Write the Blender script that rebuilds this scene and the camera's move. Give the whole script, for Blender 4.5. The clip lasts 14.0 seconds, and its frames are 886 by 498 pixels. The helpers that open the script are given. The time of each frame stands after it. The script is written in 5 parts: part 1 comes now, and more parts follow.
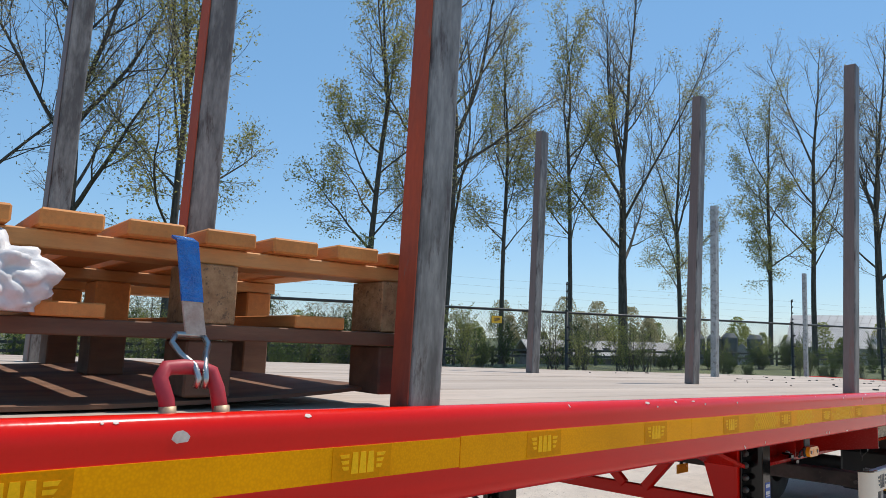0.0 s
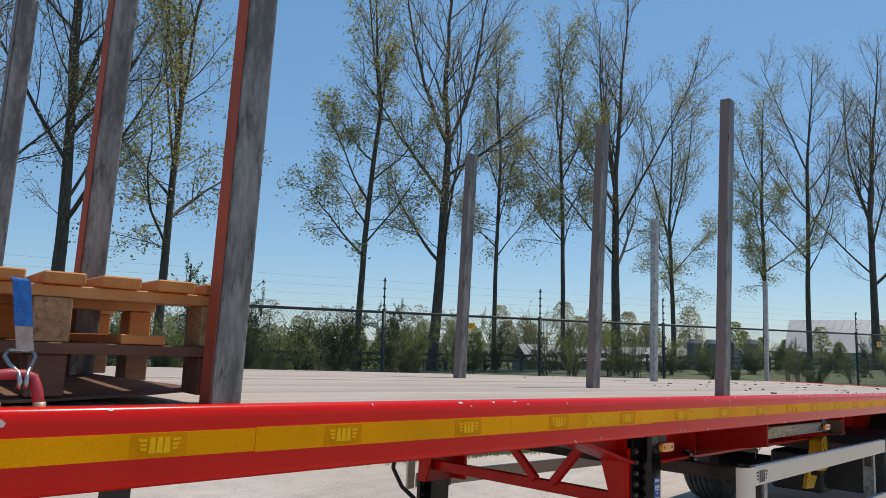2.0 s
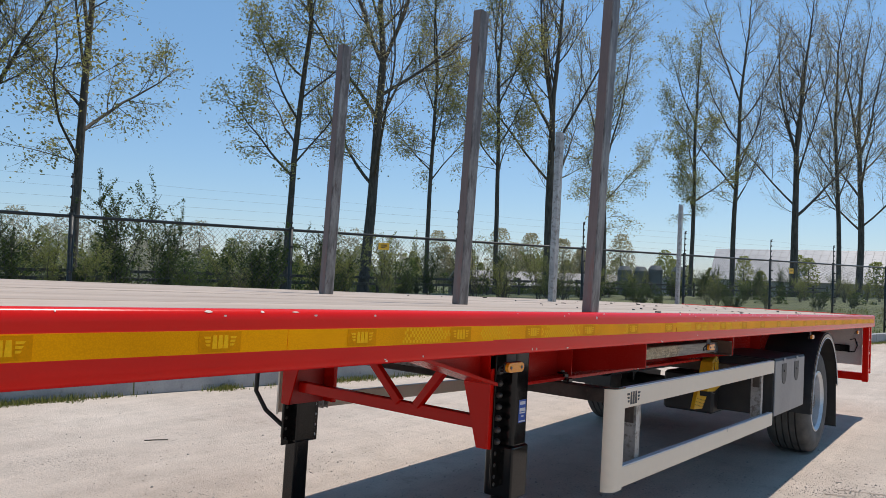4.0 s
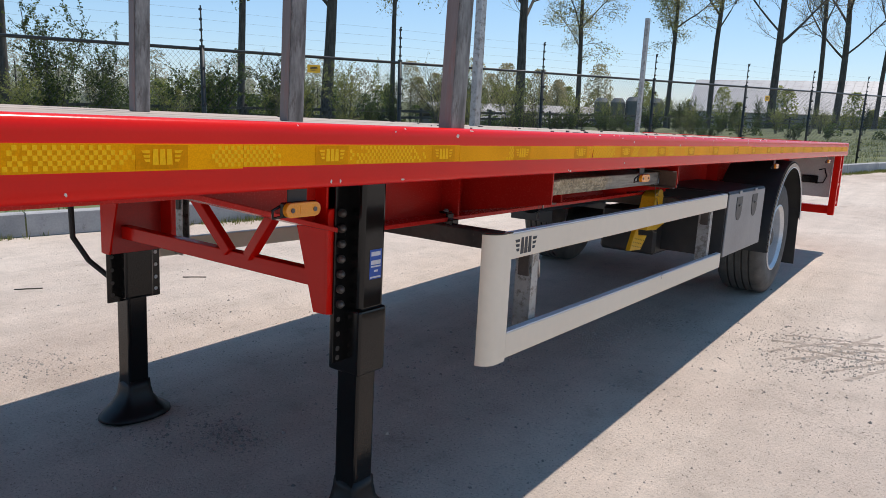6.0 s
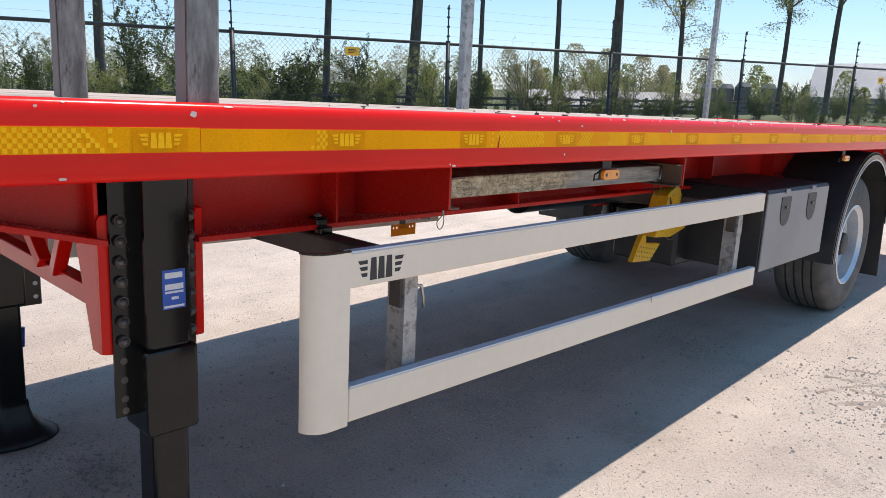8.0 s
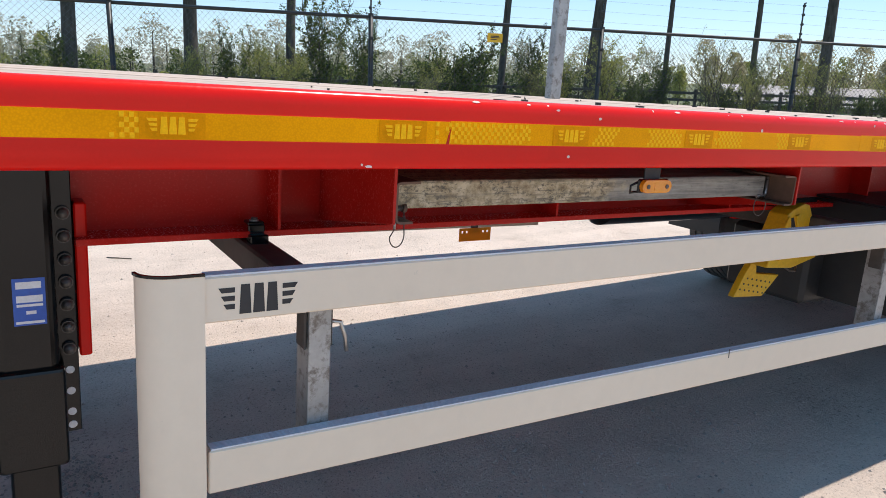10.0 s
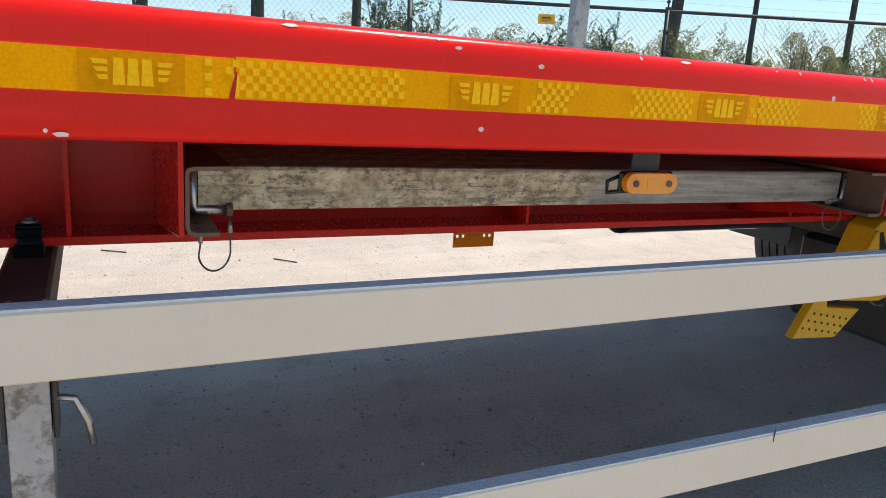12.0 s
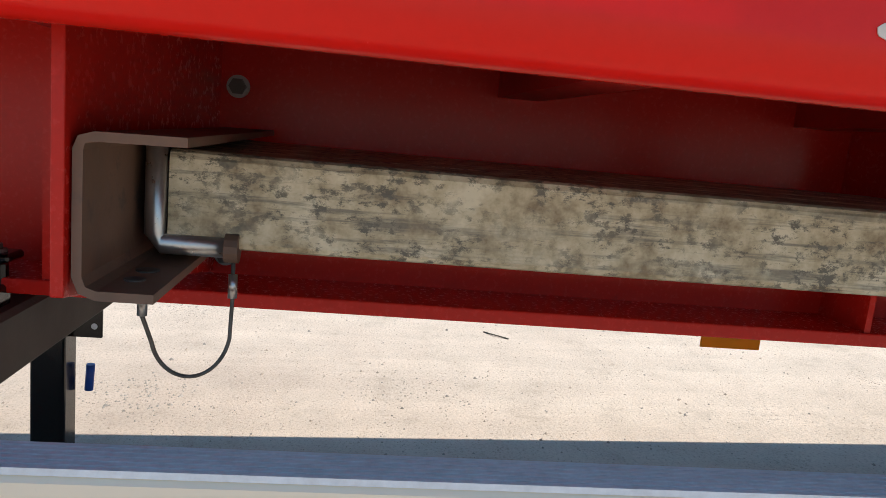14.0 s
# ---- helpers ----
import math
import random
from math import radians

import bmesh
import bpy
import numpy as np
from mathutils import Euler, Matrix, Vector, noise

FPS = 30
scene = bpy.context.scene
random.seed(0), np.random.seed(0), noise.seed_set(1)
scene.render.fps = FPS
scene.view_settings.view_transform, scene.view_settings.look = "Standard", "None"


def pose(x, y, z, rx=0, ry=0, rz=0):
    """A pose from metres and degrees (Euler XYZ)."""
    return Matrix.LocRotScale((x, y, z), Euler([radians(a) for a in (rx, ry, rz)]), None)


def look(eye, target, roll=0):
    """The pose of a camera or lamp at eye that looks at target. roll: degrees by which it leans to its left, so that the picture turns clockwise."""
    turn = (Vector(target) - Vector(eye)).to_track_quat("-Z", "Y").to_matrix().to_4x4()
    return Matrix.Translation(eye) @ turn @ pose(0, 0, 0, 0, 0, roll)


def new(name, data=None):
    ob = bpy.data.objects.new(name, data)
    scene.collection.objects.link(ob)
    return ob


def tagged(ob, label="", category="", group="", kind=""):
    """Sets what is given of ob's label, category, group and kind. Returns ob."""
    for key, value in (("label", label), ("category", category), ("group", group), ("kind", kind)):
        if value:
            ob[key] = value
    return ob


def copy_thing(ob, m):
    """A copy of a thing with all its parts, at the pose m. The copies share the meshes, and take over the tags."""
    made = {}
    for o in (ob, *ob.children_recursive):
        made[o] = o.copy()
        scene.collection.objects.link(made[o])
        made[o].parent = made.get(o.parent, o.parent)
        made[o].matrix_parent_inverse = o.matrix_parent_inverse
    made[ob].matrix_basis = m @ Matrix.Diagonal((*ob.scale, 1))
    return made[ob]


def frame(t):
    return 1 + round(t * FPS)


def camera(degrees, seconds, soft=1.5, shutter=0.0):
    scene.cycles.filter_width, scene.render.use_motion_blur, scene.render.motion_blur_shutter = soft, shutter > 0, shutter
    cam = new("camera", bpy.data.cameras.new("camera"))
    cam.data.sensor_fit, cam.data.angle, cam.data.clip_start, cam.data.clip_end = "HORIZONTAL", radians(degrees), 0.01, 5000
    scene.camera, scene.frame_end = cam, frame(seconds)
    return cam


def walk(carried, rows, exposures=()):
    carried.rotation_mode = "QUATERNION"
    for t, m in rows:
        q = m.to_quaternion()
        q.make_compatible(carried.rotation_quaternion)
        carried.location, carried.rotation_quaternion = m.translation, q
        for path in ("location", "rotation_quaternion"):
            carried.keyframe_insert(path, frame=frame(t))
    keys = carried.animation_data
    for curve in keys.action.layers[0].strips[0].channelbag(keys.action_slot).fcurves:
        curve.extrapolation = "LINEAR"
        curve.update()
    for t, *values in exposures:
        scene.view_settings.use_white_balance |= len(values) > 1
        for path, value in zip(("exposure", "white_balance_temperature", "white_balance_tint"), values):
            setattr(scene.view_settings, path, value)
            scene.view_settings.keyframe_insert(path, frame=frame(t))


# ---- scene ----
cam = camera(63.0, 14.0, 0.8)
# The trailer stands nose-up on its legs: NOSE degrees about the leg line at y = LEGS.
NOSE, LEGS = 1.82, 3.92
ROOT = pose(0, LEGS, 0, -NOSE) @ pose(0, -LEGS, 0)
PATH = [
    (0, (0.816, 0.286, 1.762), (-0.538, 1.74, 1.996), 1.6),
    (0.5, (1.016, 0.345, 1.797), (-0.317, 1.793, 2.152), 1.7),
    (1, (1.154, 0.351, 1.823), (-0.183, 1.798, 2.169), 1.6),
    (1.5, (1.288, 0.305, 1.807), (-0.07, 1.735, 2.141), 1.5),
    (2, (1.379, 0.318, 1.792), (0.024, 1.768, 2.04), 1.5),
    (2.5, (1.436, 0.439, 1.761), (0.16, 1.971, 1.918), 1.2),
    (2.7, (1.471, 0.495, 1.758), (0.206, 2.037, 1.899), 1.3),
    (4.8, (1.34, 1.332, 1.698), (0.138, 2.921, 1.523), 1.9),
    (5, (1.322, 1.45, 1.687), (0.136, 3.033, 1.393), 1.4),
    (5.5, (1.295, 1.714, 1.681), (0.131, 3.29, 1.282), 1.4),
    (6, (1.264, 2.027, 1.64), (0.112, 3.612, 1.238), 1.9),
    (6.5, (1.258, 2.306, 1.616), (0.048, 3.851, 1.228), 1.4),
    (7, (1.347, 2.588, 1.605), (0.075, 4.078, 1.204), 1.4),
    (7.5, (1.409, 2.831, 1.595), (0.105, 4.283, 1.155), 1.5),
    (8, (1.391, 3.115, 1.606), (0.036, 4.518, 1.165), 1.5),
    (8.5, (1.36, 3.328, 1.621), (-0.014, 4.712, 1.175), 1.8),
    (9, (1.38, 3.568, 1.618), (-0.173, 4.74, 1.152), 1.4),
    (9.2, (1.392, 3.656, 1.61), (-0.243, 4.711, 1.148), 1.2),
    (11.3, (1.118, 4.401, 1.544), (-0.542, 5.408, 1.064), 2.6),
    (11.5, (1.074, 4.48, 1.533), (-0.587, 5.49, 1.061), 2.6),
    (12, (0.919, 4.625, 1.483), (-0.824, 5.471, 0.985), 2.5),
    (12.5, (0.639, 4.793, 1.415), (-1.254, 5.178, 0.897), 1.4),
    (13, (0.433, 4.884, 1.361), (-1.51, 4.893, 0.888), 1.0),
    (13.5, (0.331, 4.897, 1.346), (-1.625, 4.811, 0.934), 1.9),
    (14, (0.299, 4.902, 1.341), (-1.66, 5.137, 1.011), 3.6),
]
STOPS = [(0.0, -0.08, 6500, 11), (0.5, -0.26, 6500, 11), (1.5, -0.30, 6500, 11), (2.6, -0.35, 6550, 12), (4.8, -0.10, 6600, 15), (6.5, 0.07, 6600, 16),
         (7.5, 0.27, 6600, 16), (9.0, 0.34, 6650, 16), (11.4, 0.38, 6800, 14), (12.5, 0.36, 6900, 11), (13.0, 0.33, 6900, 11), (14.0, 0.46, 6850, 11)]
walk(cam, [(t, look(eye, target, roll)) for t, eye, target, roll in PATH], STOPS)

# ---- world and sun ----
world = bpy.data.worlds.new("sky")
scene.world = world
world.use_nodes = True
wn = world.node_tree.nodes
sky = wn.new("ShaderNodeTexSky")
sky.sky_type = "NISHITA"
sky.sun_disc = False
sky.sun_elevation, sky.sun_rotation = radians(64), radians(-6)
sky.air_density, sky.dust_density, sky.ozone_density = 1.0, 0.05, 0.9
wn["Background"].inputs["Strength"].default_value = 0.136
tint = wn.new("ShaderNodeMix")
tint.data_type, tint.blend_type = "RGBA", "MULTIPLY"
tint.inputs["Factor"].default_value = 1.0
tint.inputs["B"].default_value = (0.50, 0.535, 0.58, 1)
veil = wn.new("ShaderNodeMix")
veil.data_type, veil.blend_type = "RGBA", "ADD"
veil.inputs["Factor"].default_value = 1.0
veil.inputs["B"].default_value = (0.57, 1.57, 2.66, 1)
world.node_tree.links.new(sky.outputs["Color"], tint.inputs["A"])
world.node_tree.links.new(tint.outputs["Result"], veil.inputs["A"])
world.node_tree.links.new(veil.outputs["Result"], wn["Background"].inputs["Color"])
sun = new("sun", bpy.data.lights.new("sun", "SUN"))
sun.data.energy, sun.data.angle, sun.data.color = 4.6, radians(0.55), (1.0, 0.95, 0.87)
sun.matrix_world = look((2, 20, 40), (2 - 0.055, 20 - 0.46, 39))


# ---- materials ----
def nodes_of(name):
    m = bpy.data.materials.new(name)
    m.use_nodes = True
    n, l = m.node_tree.nodes, m.node_tree.links
    return m, n, l, n["Principled BSDF"]


def coords(n, l, scale=(1, 1, 1), kind="Object"):
    tc = n.new("ShaderNodeTexCoord")
    mp = n.new("ShaderNodeMapping")
    mp.inputs["Scale"].default_value = scale
    l.new(tc.outputs[kind], mp.inputs["Vector"])
    return mp.outputs["Vector"]


def noise_of(n, l, vec, scale, detail=4, rough=0.55):
    t = n.new("ShaderNodeTexNoise")
    t.inputs["Scale"].default_value, t.inputs["Detail"].default_value, t.inputs["Roughness"].default_value = scale, detail, rough
    l.new(vec, t.inputs["Vector"])
    return t.outputs["Fac"]


def ramp_of(n, l, fac, stops):
    r = n.new("ShaderNodeValToRGB")
    while len(r.color_ramp.elements) < len(stops):
        r.color_ramp.elements.new(0.5)
    for e, (p, c) in zip(r.color_ramp.elements, stops):
        e.position, e.color = p, (*c, 1) if len(c) == 3 else c
    l.new(fac, r.inputs["Fac"])
    return r.outputs["Color"]


def mix_of(n, l, fac, a, b, mode="MIX"):
    x = n.new("ShaderNodeMix")
    x.data_type, x.blend_type = "RGBA", mode
    for socket, v in ((x.inputs["Factor"], fac), (x.inputs["A"], a), (x.inputs["B"], b)):
        if hasattr(v, "is_linked"):
            l.new(v, socket)
        else:
            socket.default_value = v if not isinstance(v, tuple) else (*v, 1)
    return x.outputs["Result"]


def bump_of(n, l, bsdf, height, strength=0.3, dist=0.01):
    b = n.new("ShaderNodeBump")
    b.inputs["Strength"].default_value, b.inputs["Distance"].default_value = strength, dist
    l.new(height, b.inputs["Height"])
    l.new(b.outputs["Normal"], bsdf.inputs["Normal"])


def rnd_of(n):
    return n.new("ShaderNodeObjectInfo").outputs["Random"]


def worn(name, a, b, rough=0.5, metal=0.0, big=2.0, fine=60.0, stretch=(1, 1, 1), bump=0.15, spots=None, coat=0.0, contrast=(0.35, 0.65), spot_range=(0.62, 0.68), spot_scale=22, bump_dist=0.004, vary=0.0, spec=0.5, grain=0.55):
    """A surface of two tones at two scales, with optional spots of a third."""
    m, n, l, p = nodes_of(name)
    v = coords(n, l, stretch)
    f1, f2 = noise_of(n, l, v, big, 5), noise_of(n, l, v, fine, 4, 0.65)
    c = ramp_of(n, l, f1, [(contrast[0], a), (contrast[1], b)])
    g = ramp_of(n, l, f2, [(0.25, (0.72, 0.72, 0.72)), (0.75, (1.18, 1.18, 1.18))])
    c = mix_of(n, l, grain, c, g, "MULTIPLY")
    if vary:
        r = ramp_of(n, l, rnd_of(n), [(0.0, (1 - vary,) * 3), (1.0, (1 + vary,) * 3)])
        c = mix_of(n, l, 1.0, c, r, "MULTIPLY")
    if spots:
        f3 = noise_of(n, l, v, spot_scale, 6, 0.7)
        k = ramp_of(n, l, f3, [(spot_range[0], (0, 0, 0)), (spot_range[1], (1, 1, 1))])
        c = mix_of(n, l, k, c, spots)
    l.new(c, p.inputs["Base Color"])
    rr = n.new("ShaderNodeMapRange")
    rr.inputs["To Min"].default_value, rr.inputs["To Max"].default_value = max(rough - 0.12, 0.02), min(rough + 0.14, 1)
    l.new(f2, rr.inputs["Value"])
    l.new(rr.outputs["Result"], p.inputs["Roughness"])
    p.inputs["Metallic"].default_value = metal
    p.inputs["Coat Weight"].default_value = coat
    p.inputs["Coat Roughness"].default_value = 0.12
    p.inputs["Specular IOR Level"].default_value = spec
    if bump:
        bump_of(n, l, p, f2, bump, bump_dist)
    return m


RED = worn("red_paint", (0.68, 0.009, 0.004), (0.74, 0.012, 0.005), 0.20, 0, 1.6, 140, bump=0.006, grain=0.12, spec=0.24)
# Red of the raves, darkened so shade under the deck is in the colour.
RED_SHADED = worn("shaded_red_paint", (0.52, 0.016, 0.010), (0.60, 0.019, 0.012), 0.24, 0, 2.0, 150, grain=0.3, spec=0.22, bump=0.03, spots=(0.28, 0.012, 0.010), spot_range=(0.66, 0.8))
DARK_RED = worn("dark_red_paint", (0.40, 0.014, 0.012), (0.48, 0.02, 0.016), 0.38, 0, 3.0, 90, bump=0.10, spots=(0.2, 0.02, 0.015), spot_range=(0.68, 0.8))
BLACK = worn("black_paint", (0.004, 0.004, 0.0045), (0.008, 0.0075, 0.007), 0.14, 0, 3.0, 40, bump=0.02, spec=0.35, spots=(0.06, 0.055, 0.05), spot_range=(0.68, 0.78))
FOOT = worn("scuffed_black_foot", (0.006, 0.006, 0.0065), (0.013, 0.012, 0.012), 0.38, 0, 6.0, 60, bump=0.1, spec=0.3)
BLACK_DUSTY = worn("dusty_black_plastic", (0.016, 0.016, 0.017), (0.035, 0.033, 0.03), 0.55, 0, 4.0, 60, bump=0.1)
RUBBER = worn("tyre_rubber", (0.065, 0.06, 0.055), (0.13, 0.118, 0.104), 0.85, 0, 5.0, 90, bump=0.2)
ALU = worn("silver_painted_board", (0.79, 0.64, 0.48), (0.83, 0.68, 0.515), 0.5, 0.0, 0.9, 24, bump=0.01, grain=0.12, spots=(0.50, 0.42, 0.32), spot_range=(0.70, 0.82), spot_scale=11)
BOX_ALU = worn("dull_box_aluminium", (0.20, 0.20, 0.205), (0.27, 0.27, 0.27), 0.42, 0.35, 1.4, 40, bump=0.02, grain=0.25)
ALU_TOP = worn("ribbed_aluminium", (0.58, 0.60, 0.63), (0.66, 0.68, 0.71), 0.5, 0.2, 3.0, 120, bump=0.02)
ZINC = worn("galvanised_steel", (0.30, 0.30, 0.29), (0.44, 0.43, 0.41), 0.45, 0.45, 5.0, 45, bump=0.06, spots=(0.17, 0.15, 0.13), spot_range=(0.50, 0.64), spot_scale=28)
STAKE = worn("weathered_steel", (0.10, 0.088, 0.080), (0.245, 0.228, 0.21), 0.45, 0.15, 5.0, 40, stretch=(4, 4, 1.0), bump=0.06, spots=(0.075, 0.052, 0.044), spot_range=(0.55, 0.66), spot_scale=9, contrast=(0.40, 0.60))
STAKE_RED = worn("rusty_red_steel", (0.42, 0.080, 0.036), (0.25, 0.07, 0.045), 0.6, 0.0, 4.0, 50, stretch=(3, 3, 0.8), bump=0.08, spots=(0.20, 0.12, 0.09), spot_range=(0.62, 0.78), spec=0.2)
STAKE_BROWN = worn("brownish_weathered_steel", (0.17, 0.12, 0.105), (0.23, 0.175, 0.155), 0.5, 0.2, 3.0, 50, stretch=(3, 3, 0.4), bump=0.06, spots=(0.24, 0.10, 0.075), spot_range=(0.55, 0.75), spot_scale=5)
RAW = worn("raw_rusty_steel", (0.13, 0.07, 0.045), (0.22, 0.12, 0.075), 0.55, 0.1, 8.0, 70, bump=0.1, spots=(0.08, 0.055, 0.045), spot_range=(0.55, 0.7))
ARM = worn("dark_weathered_steel", (0.055, 0.046, 0.040), (0.11, 0.092, 0.078), 0.65, 0.0, 6.0, 60, spec=0.25, bump=0.06, spots=(0.13, 0.11, 0.09), spot_range=(0.62, 0.74))
BRIGHT = worn("bright_steel", (0.42, 0.40, 0.38), (0.55, 0.53, 0.50), 0.3, 0.9, 12.0, 90, bump=0.02)
BOLT = worn("dull_bolt_steel", (0.075, 0.066, 0.06), (0.13, 0.115, 0.10), 0.4, 0.4, 20.0, 120, bump=0.03)
YELLOW = worn("yellow_plastic", (0.70, 0.38, 0.01), (0.76, 0.45, 0.015), 0.45, 0, 6.0, 80, bump=0.04, spots=(0.40, 0.2, 0.02), spot_range=(0.66, 0.78))
AMBER = worn("amber_lens", (0.80, 0.24, 0.008), (0.86, 0.30, 0.01), 0.22, 0, 20.0, 300, bump=0.05, coat=0.4)
LOGO_DARK = worn("black_marking", (0.02, 0.02, 0.022), (0.035, 0.033, 0.033), 0.5, 0, 6, 60, bump=0)
BLUE = worn("blue_label", (0.02, 0.09, 0.42), (0.03, 0.12, 0.48), 0.4, 0, 8, 90, bump=0)
WHITE = worn("white_marking", (0.72, 0.72, 0.72), (0.80, 0.80, 0.80), 0.5, 0, 8, 90, bump=0)
CHIP = worn("bare_primer_chip", (0.56, 0.45, 0.37), (0.70, 0.60, 0.52), 0.6, 0, 30, 160, bump=0.05)
STEEL_CABLE = worn("steel_cable", (0.10, 0.09, 0.075), (0.17, 0.15, 0.13), 0.5, 0.5, 60, 400, bump=0.1)
BRASS = worn("bare_brassy_steel", (0.42, 0.30, 0.18), (0.52, 0.40, 0.26), 0.5, 0.4, 20, 120, bump=0.08)
CREAM = worn("cream_panel", (0.55, 0.50, 0.45), (0.63, 0.58, 0.53), 0.6, 0, 3, 60, bump=0.04, spots=(0.35, 0.31, 0.27), spot_range=(0.64, 0.8))
RIM = worn("silver_wheel", (0.55, 0.56, 0.58), (0.64, 0.65, 0.66), 0.35, 0.6, 6, 90, bump=0.02)
WOOD = worn("fresh_pallet_wood", (0.50, 0.175, 0.038), (0.61, 0.24, 0.06), 0.7, 0, 2.0, 24, stretch=(1, 6, 6), bump=0.2, vary=0.12, spots=(0.34, 0.16, 0.06), spot_range=(0.66, 0.76))
WOOD_Y = worn("pallet_stringer_wood", (0.50, 0.22, 0.07), (0.60, 0.30, 0.105), 0.7, 0, 2.0, 24, stretch=(6, 1, 6), bump=0.2, vary=0.12, spots=(0.30, 0.16, 0.07), spot_range=(0.66, 0.76))
# Brown wood; the shadow beneath the pallet is mixed into its dark tone.
WOOD_BROWN_SHADED = worn("shaded_brown_wood", (0.11, 0.052, 0.030), (0.20, 0.10, 0.055), 0.8, 0, 3.0, 30, stretch=(5, 1, 5), bump=0.25, vary=0.15)
CHIPBLOCK = worn("pressed_chip_block", (0.30, 0.165, 0.075), (0.46, 0.28, 0.14), 0.9, 0, 60.0, 180, bump=0.5, spots=(0.15, 0.095, 0.055), spot_range=(0.56, 0.66), spot_scale=90)
DECK = worn("weathered_deck_board", (0.385, 0.305, 0.245), (0.48, 0.39, 0.32), 0.8, 0, 1.6, 30, stretch=(6, 0.6, 6), bump=0.15, vary=0.10, spots=(0.30, 0.25, 0.21), spot_range=(0.62, 0.76), spot_scale=10)
CONCRETE = worn("kerb_concrete", (0.30, 0.30, 0.30), (0.40, 0.395, 0.385), 0.85, 0, 2.5, 45, bump=0.2, vary=0.08, spots=(0.19, 0.185, 0.175), spot_range=(0.6, 0.74), spot_scale=8)
TWIG = worn("budding_twigs", (0.14, 0.112, 0.082), (0.23, 0.19, 0.14), 0.85, 0, 1.0, 8, bump=0)
BARK = worn("poplar_bark", (0.05, 0.042, 0.034), (0.115, 0.10, 0.08), 0.9, 0, 2.5, 14, stretch=(5, 5, 1), bump=0.6, bump_dist=0.02)
POST = worn("dark_green_coated_steel", (0.012, 0.015, 0.014), (0.022, 0.026, 0.024), 0.45, 0.1, 4, 60, bump=0.03)
WIRE = worn("fence_wire", (0.075, 0.08, 0.08), (0.12, 0.125, 0.12), 0.5, 0.4, 6, 80, bump=0)
CLOTH = worn("white_plastic_sheet", (0.62, 0.59, 0.58), (0.74, 0.71, 0.70), 0.5, 0, 6, 40, bump=0.3)
STRAP_BLUE = worn("blue_strap_sleeve", (0.001, 0.10, 0.40), (0.006, 0.17, 0.56), 0.22, 0, 40, 55, bump=1.0, bump_dist=0.012, coat=0.7)
WEBBING = worn("worn_strap_webbing", (0.44, 0.30, 0.23), (0.55, 0.42, 0.34), 0.85, 0, 60, 260, bump=0.4)
RING_RED = worn("faded_red_ring_paint", (0.36, 0.02, 0.035), (0.44, 0.04, 0.05), 0.5, 0, 20, 90, bump=0.06, spots=(0.30, 0.19, 0.13), spot_range=(0.66, 0.74))
BARN_ROOF = worn("fibre_cement_roof", (0.30, 0.28, 0.26), (0.38, 0.36, 0.335), 0.8, 0, 0.5, 6, bump=0.1)
BARN_WALL = worn("dark_brick_wall", (0.12, 0.10, 0.09), (0.18, 0.15, 0.13), 0.85, 0, 1.0, 12, bump=0.1)
HALL_SKIN = worn("white_glasshouse_skin", (0.32, 0.31, 0.305), (0.39, 0.38, 0.37), 0.5, 0, 0.3, 5, bump=0.05)
TANK = worn("dark_silo_steel", (0.11, 0.115, 0.115), (0.17, 0.175, 0.17), 0.6, 0.2, 0.8, 9, bump=0.05)


def tape_material():
    """Yellow retro-reflective tape with a fine cell grid and soft streaks."""
    m, n, l, p = nodes_of("yellow_reflective_tape")
    v = coords(n, l)
    vor = n.new("ShaderNodeTexVoronoi")
    vor.inputs["Scale"].default_value = 260
    l.new(v, vor.inputs["Vector"])
    c = ramp_of(n, l, vor.outputs["Distance"], [(0.1, (0.95, 0.385, 0.0005)), (0.75, (0.84, 0.315, 0.0005))])
    big = ramp_of(n, l, noise_of(n, l, v, 2.2), [(0.3, (0.85, 0.85, 0.85)), (0.7, (1.12, 1.12, 1.12))])
    l.new(mix_of(n, l, 1.0, c, big, "MULTIPLY"), p.inputs["Base Color"])
    p.inputs["Roughness"].default_value = 0.42
    p.inputs["Specular IOR Level"].default_value = 0.06
    return m


TAPE = tape_material()
TAPE_DARK = worn("dark_gold_tape", (0.70, 0.255, 0.001), (0.78, 0.285, 0.001), 0.45, 0, 8, 200, bump=0.03, spec=0.05)
TAPE_LIGHT = worn("light_gold_tape", (0.92, 0.455, 0.008), (0.95, 0.50, 0.012), 0.35, 0, 8, 200, bump=0.02, spec=0.06)


